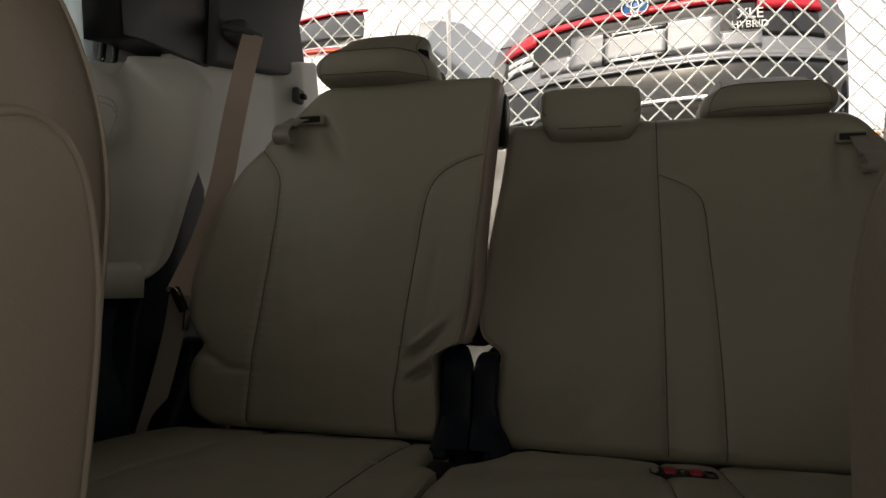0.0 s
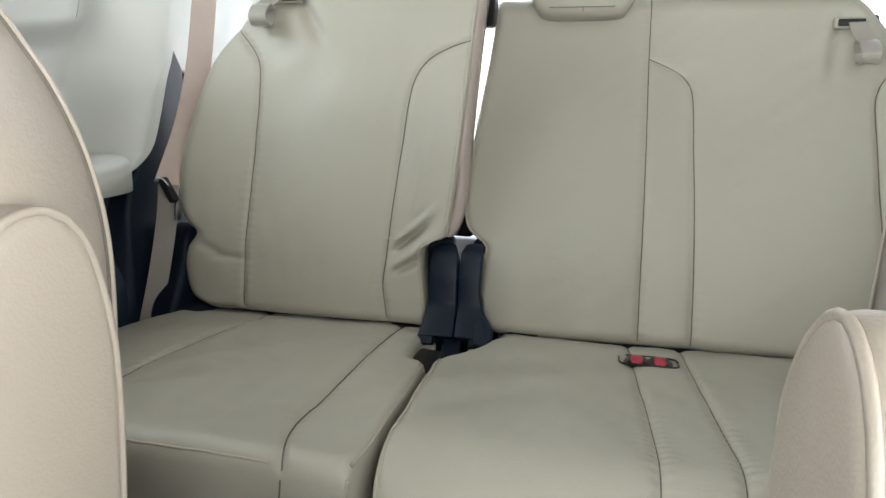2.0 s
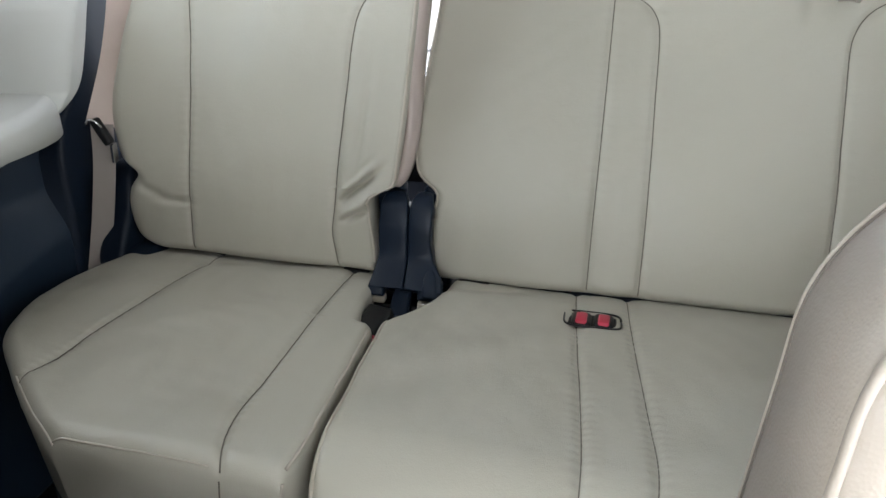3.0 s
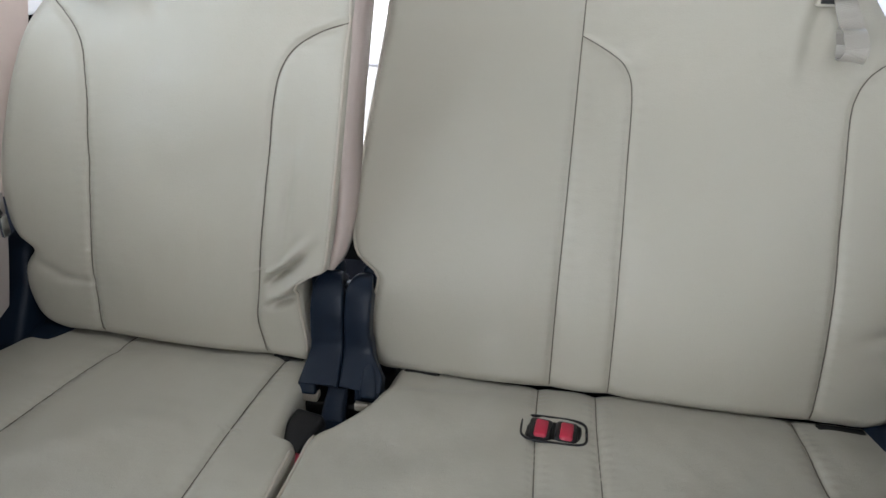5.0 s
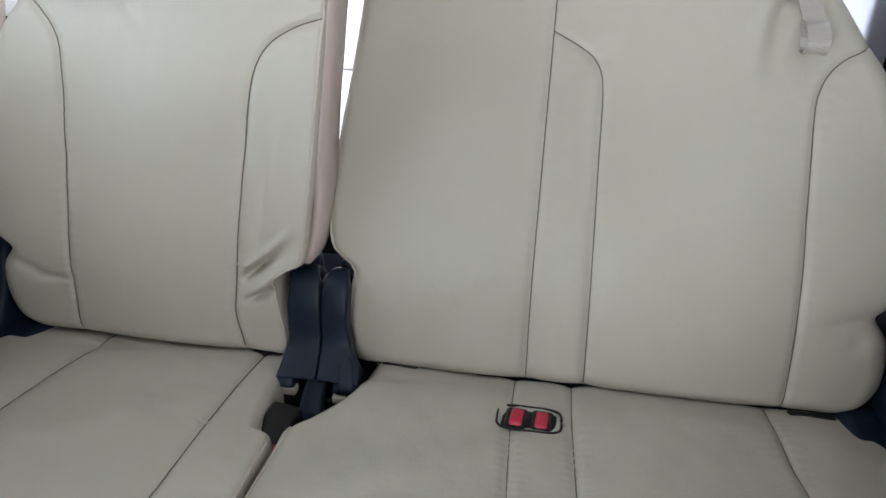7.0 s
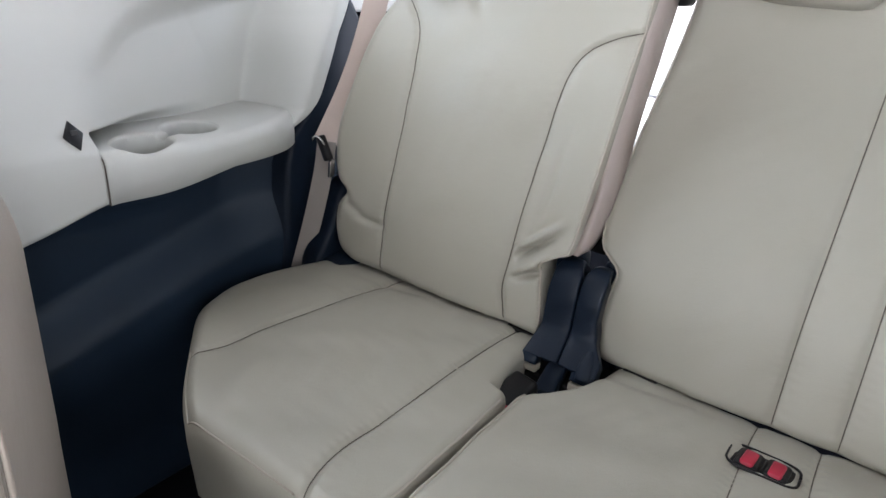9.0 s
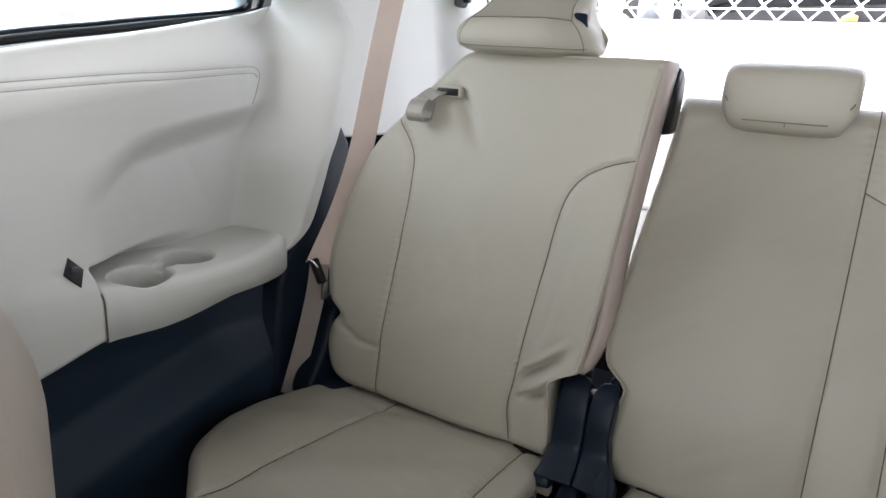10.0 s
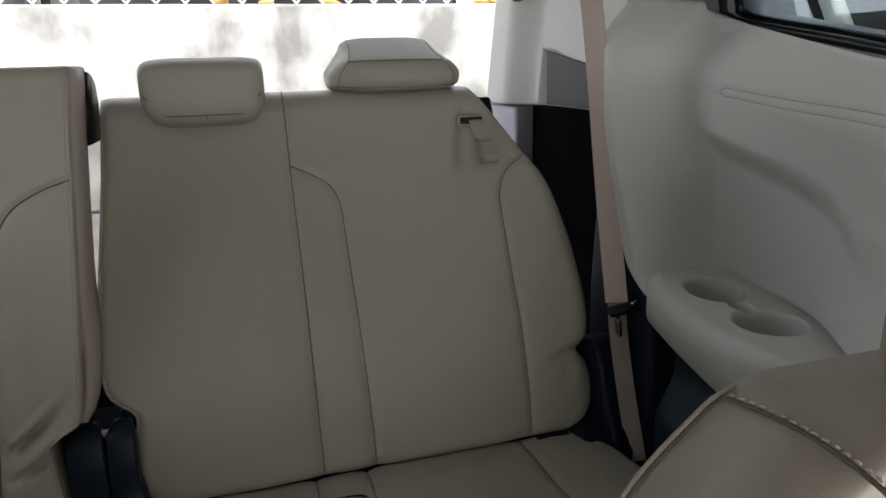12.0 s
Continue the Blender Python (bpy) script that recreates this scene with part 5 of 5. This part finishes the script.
            patch("plate_bar", -0.115, 0.115, z0 + 0.007, z1 - 0.006, WRITING, plate, 0.023, nx=8, nz=2)
        for sd in (-1, 1):
            patch("plate_frame", sd * 0.158 - 0.004, sd * 0.158 + 0.004, 0.770, 0.940, DARKGLASS, plate, 0.022, nx=2, nz=3)
    else:
        patch("bumper", -W, W, 0.30, 0.62, RUBBER, car, 0.010, "black lower bumper", nx=40, nz=12)
        patch("bumper_top", -W, W, 0.62, 0.80, paint, car, 0.020, nx=40, nz=6)
        patch("rear_window", -0.60, 0.60, 1.20, 1.50, DARKGLASS, car, 0.010, nx=30, nz=10)
        for sd in (-1, 1):
            patch("window_corner", min(sd * 0.60, sd * 0.66), max(sd * 0.60, sd * 0.66), 1.24, 1.42, DARKGLASS, car, 0.009, nx=6, nz=5)
            lamp = patch("tail_lamp", min(sd * 0.20, sd * 0.60), max(sd * 0.20, sd * 0.60), 1.035, 1.095, TAIL, car, 0.020, "red tail lamp", nx=14, nz=4)
            patch("turn_lamp", min(sd * 0.22, sd * 0.57), max(sd * 0.22, sd * 0.57), 1.042, 1.060, AMBER, lamp, 0.023, "amber turn signal strip", nx=10, nz=2)
        patch("brake_lamp", -0.45, 0.45, 1.49, 1.525, TAIL, car, 0.034, "red high brake lamp", nx=16, nz=2)
        plate = patch("number_plate", -0.20, 0.20, 0.80, 0.92, WHITE, car, 0.010, "pale plate without readable characters", nx=10, nz=4)
        patch("plate_bar", -0.14, 0.14, 0.84, 0.88, WRITING, plate, 0.014, nx=8, nz=2)
    # side windows and wheels
    for s in (-1, 1):
        part("side_window", prism([(0.62, 1.09), (0.88, 1.44), (1.25, 1.55), (2.4, 1.54), (3.0, 1.12)], "x", s * 0.72, s * 0.875, 0.02), SKYGLASS if paint is WHITE else DARKGLASS, car)
        if not lettered:
            for y0 in (1.02, 2.02):
                part("window_bar", prism([(y0, 1.08), (y0 + 0.05, 1.08), (y0 + 0.02, 1.57), (y0 - 0.03, 1.57)], "x", s * 0.74, s * 0.882, 0.004), paint, car)
        for y in (0.95, 3.75):
            tyre = bmesh.new()
            bmesh.ops.create_cone(tyre, cap_ends=True, segments=28, radius1=0.35, radius2=0.35, depth=0.22)
            bmesh.ops.bevel(tyre, geom=[e for e in tyre.edges if abs(e.verts[0].co.z - e.verts[1].co.z) < 0.01], offset=0.03, segments=2, affect="EDGES")
            bmesh.ops.transform(tyre, matrix=pose(s * 0.82, y, 0.35, 0, 90, 0), verts=tyre.verts)
            wheel = part("wheel", tyre, RUBBER, car)
            rim_ = bmesh.new()
            bmesh.ops.create_cone(rim_, cap_ends=True, segments=24, radius1=0.23, radius2=0.20, depth=0.24)
            bmesh.ops.transform(rim_, matrix=pose(s * 0.82, y, 0.35, 0, s * 90, 0), verts=rim_.verts)
            part("rim", rim_, SILVER, wheel)
    if lettered:
        badge = bmesh.new()
        bmesh.ops.create_cone(badge, cap_ends=True, segments=28, radius1=0.062, radius2=0.058, depth=0.012)
        bmesh.ops.transform(badge, matrix=pose(0, 0.118, 1.055, 90, 0, 0) @ Matrix.Diagonal((1.1, 0.85, 1, 1)), verts=badge.verts)
        b = part("badge", badge, BLUE, car, "round blue and chrome badge")
        for rx, rz, oz in ((0.066, 0.050, 0), (0.040, 0.020, 0.016), (0.020, 0.042, -0.004)):
            tube("badge_ring", [(rx * math.cos(a), 0.110, 1.055 + oz + rz * math.sin(a)) for a in np.linspace(0, 2 * math.pi, 33)], 0.006, CHROME, b)
        for text, x, z, size in (("XLE", 0.475, 0.914, 0.070), ("HYBRID", 0.450, 0.866, 0.048)):
            cu = bpy.data.curves.new("lettering", "FONT")
            cu.body, cu.size, cu.extrude = text, size, 0.003
            cu.materials.append(WRITING)
            ob = new("lettering", cu)
            y = float(at(np.array(x), np.array(z))[1])
            ob.matrix_world = pose(x, y - 0.028, z, 90, 0, 19)
            settle(ob, car)
        for z in (0.900, 0.855):
            patch("badge_bar", -0.78, -0.58, z, z + 0.030, WRITING, car, 0.010, nx=6, nz=2)
    car.matrix_basis = m
    return car


UP = 1.03
parked_suv(SILVER, "silver-grey SUV with full-width red tail lamp parked behind the fence", pose(0.30, 2.36, UP, 0, 0, -15), True)
parked_suv(WHITE, "white SUV parked behind the fence on the raised lot", pose(-2.00, 2.66, UP, 0, 0, -15), False)
parked_suv(WHITE, "white SUV parked on the asphalt alongside the open car", pose(-2.75, -3.5, GROUND, 0, 0, 3), False)
parked_suv(DARK_PAINT, "dark green SUV parked beside the chain-link fence", pose(3.55, 2.6, UP, 0, 0, -60), False)


def sliding_door():
    """The open side door, slid back outside the quarter window: rear edge at y = 0.134, a window with a slanting end."""
    d = group_at("sliding_door", (1.11, -0.37, 0.02), "white sliding side door with dark window, slid open along the car", "car door")
    cut = lambda y, z: y + 0.6 * (z - 1.04)
    part("wall_block_panel", prism([(-0.88, 0.02), (0.134, 0.02), (0.134, 0.93), (-0.88, 0.93)], "x", 1.075, 1.145, 0.012), WHITE, d)
    part("rear_upright", prism([(cut(0.088, 0.931), 0.931), (0.134, 0.931), (0.134, 1.116)], "x", 1.082, 1.140, 0.003), WHITE, d)
    part("window_seal", prism([(cut(0.065, 0.931), 0.931), (cut(0.087, 0.931), 0.931), (0.134, 1.117), (0.134, 1.155)], "x", 1.084, 1.134, 0.002), BLACK, d, "black window seal")
    part("window_post", prism([(cut(0.029, 0.931), 0.931), (cut(0.064, 0.931), 0.931), (0.134, 1.157), (0.134, 1.215)], "x", 1.080, 1.136, 0.006), TRIM, d, "pale grey window post")
    part("pane", prism([(-0.80, 0.931), (cut(0.028, 0.931), 0.931), (0.134, 1.217), (0.134, 1.355), (-0.76, 1.355)], "x", 1.104, 1.110, 0.0), DARKGLASS, d, "dark tinted glass")
    part("top_rail", prism([(-0.82, 1.356), (0.134, 1.356), (0.134, 1.42), (-0.78, 1.42)], "x", 1.080, 1.140, 0.010), WHITE, d)
    part("front_upright", prism([(-0.88, 0.931), (-0.802, 0.931), (-0.762, 1.355), (-0.83, 1.41)], "x", 1.080, 1.140, 0.008), WHITE, d)
    part("roller_arm", rounded_box(0.925, 1.080, -0.62, -0.54, 0.50, 0.53, 0.006), BLACK, d, "black roller arm on its rail")
    d.location += Vector((0.125, 0.095, 0.008))
    return d


sliding_door()
# dry leaves on top of the wall
for i in range(16):
    x = -1.2 + 3.2 * random.random()
    bm = bmesh.new()
    bmesh.ops.create_icosphere(bm, subdivisions=2, radius=0.03)
    for v in bm.verts:
        v.co += Vector((random.uniform(-1, 1), random.uniform(-1, 1), random.uniform(-1, 1))) * 0.006
    bmesh.ops.transform(bm, matrix=pose(x, WALL_Y + 0.05 + 0.06 * random.random(), WALL_TOP + 0.010, 0, random.uniform(-20, 20), random.uniform(0, 180)) @ Matrix.Diagonal((1.4, 0.7, 0.45, 1)), verts=bm.verts)
    tagged(part("dry_leaf", bm, LEAF, None), "curled brown dry leaf on the wall top", "leaf", "dry leaves")
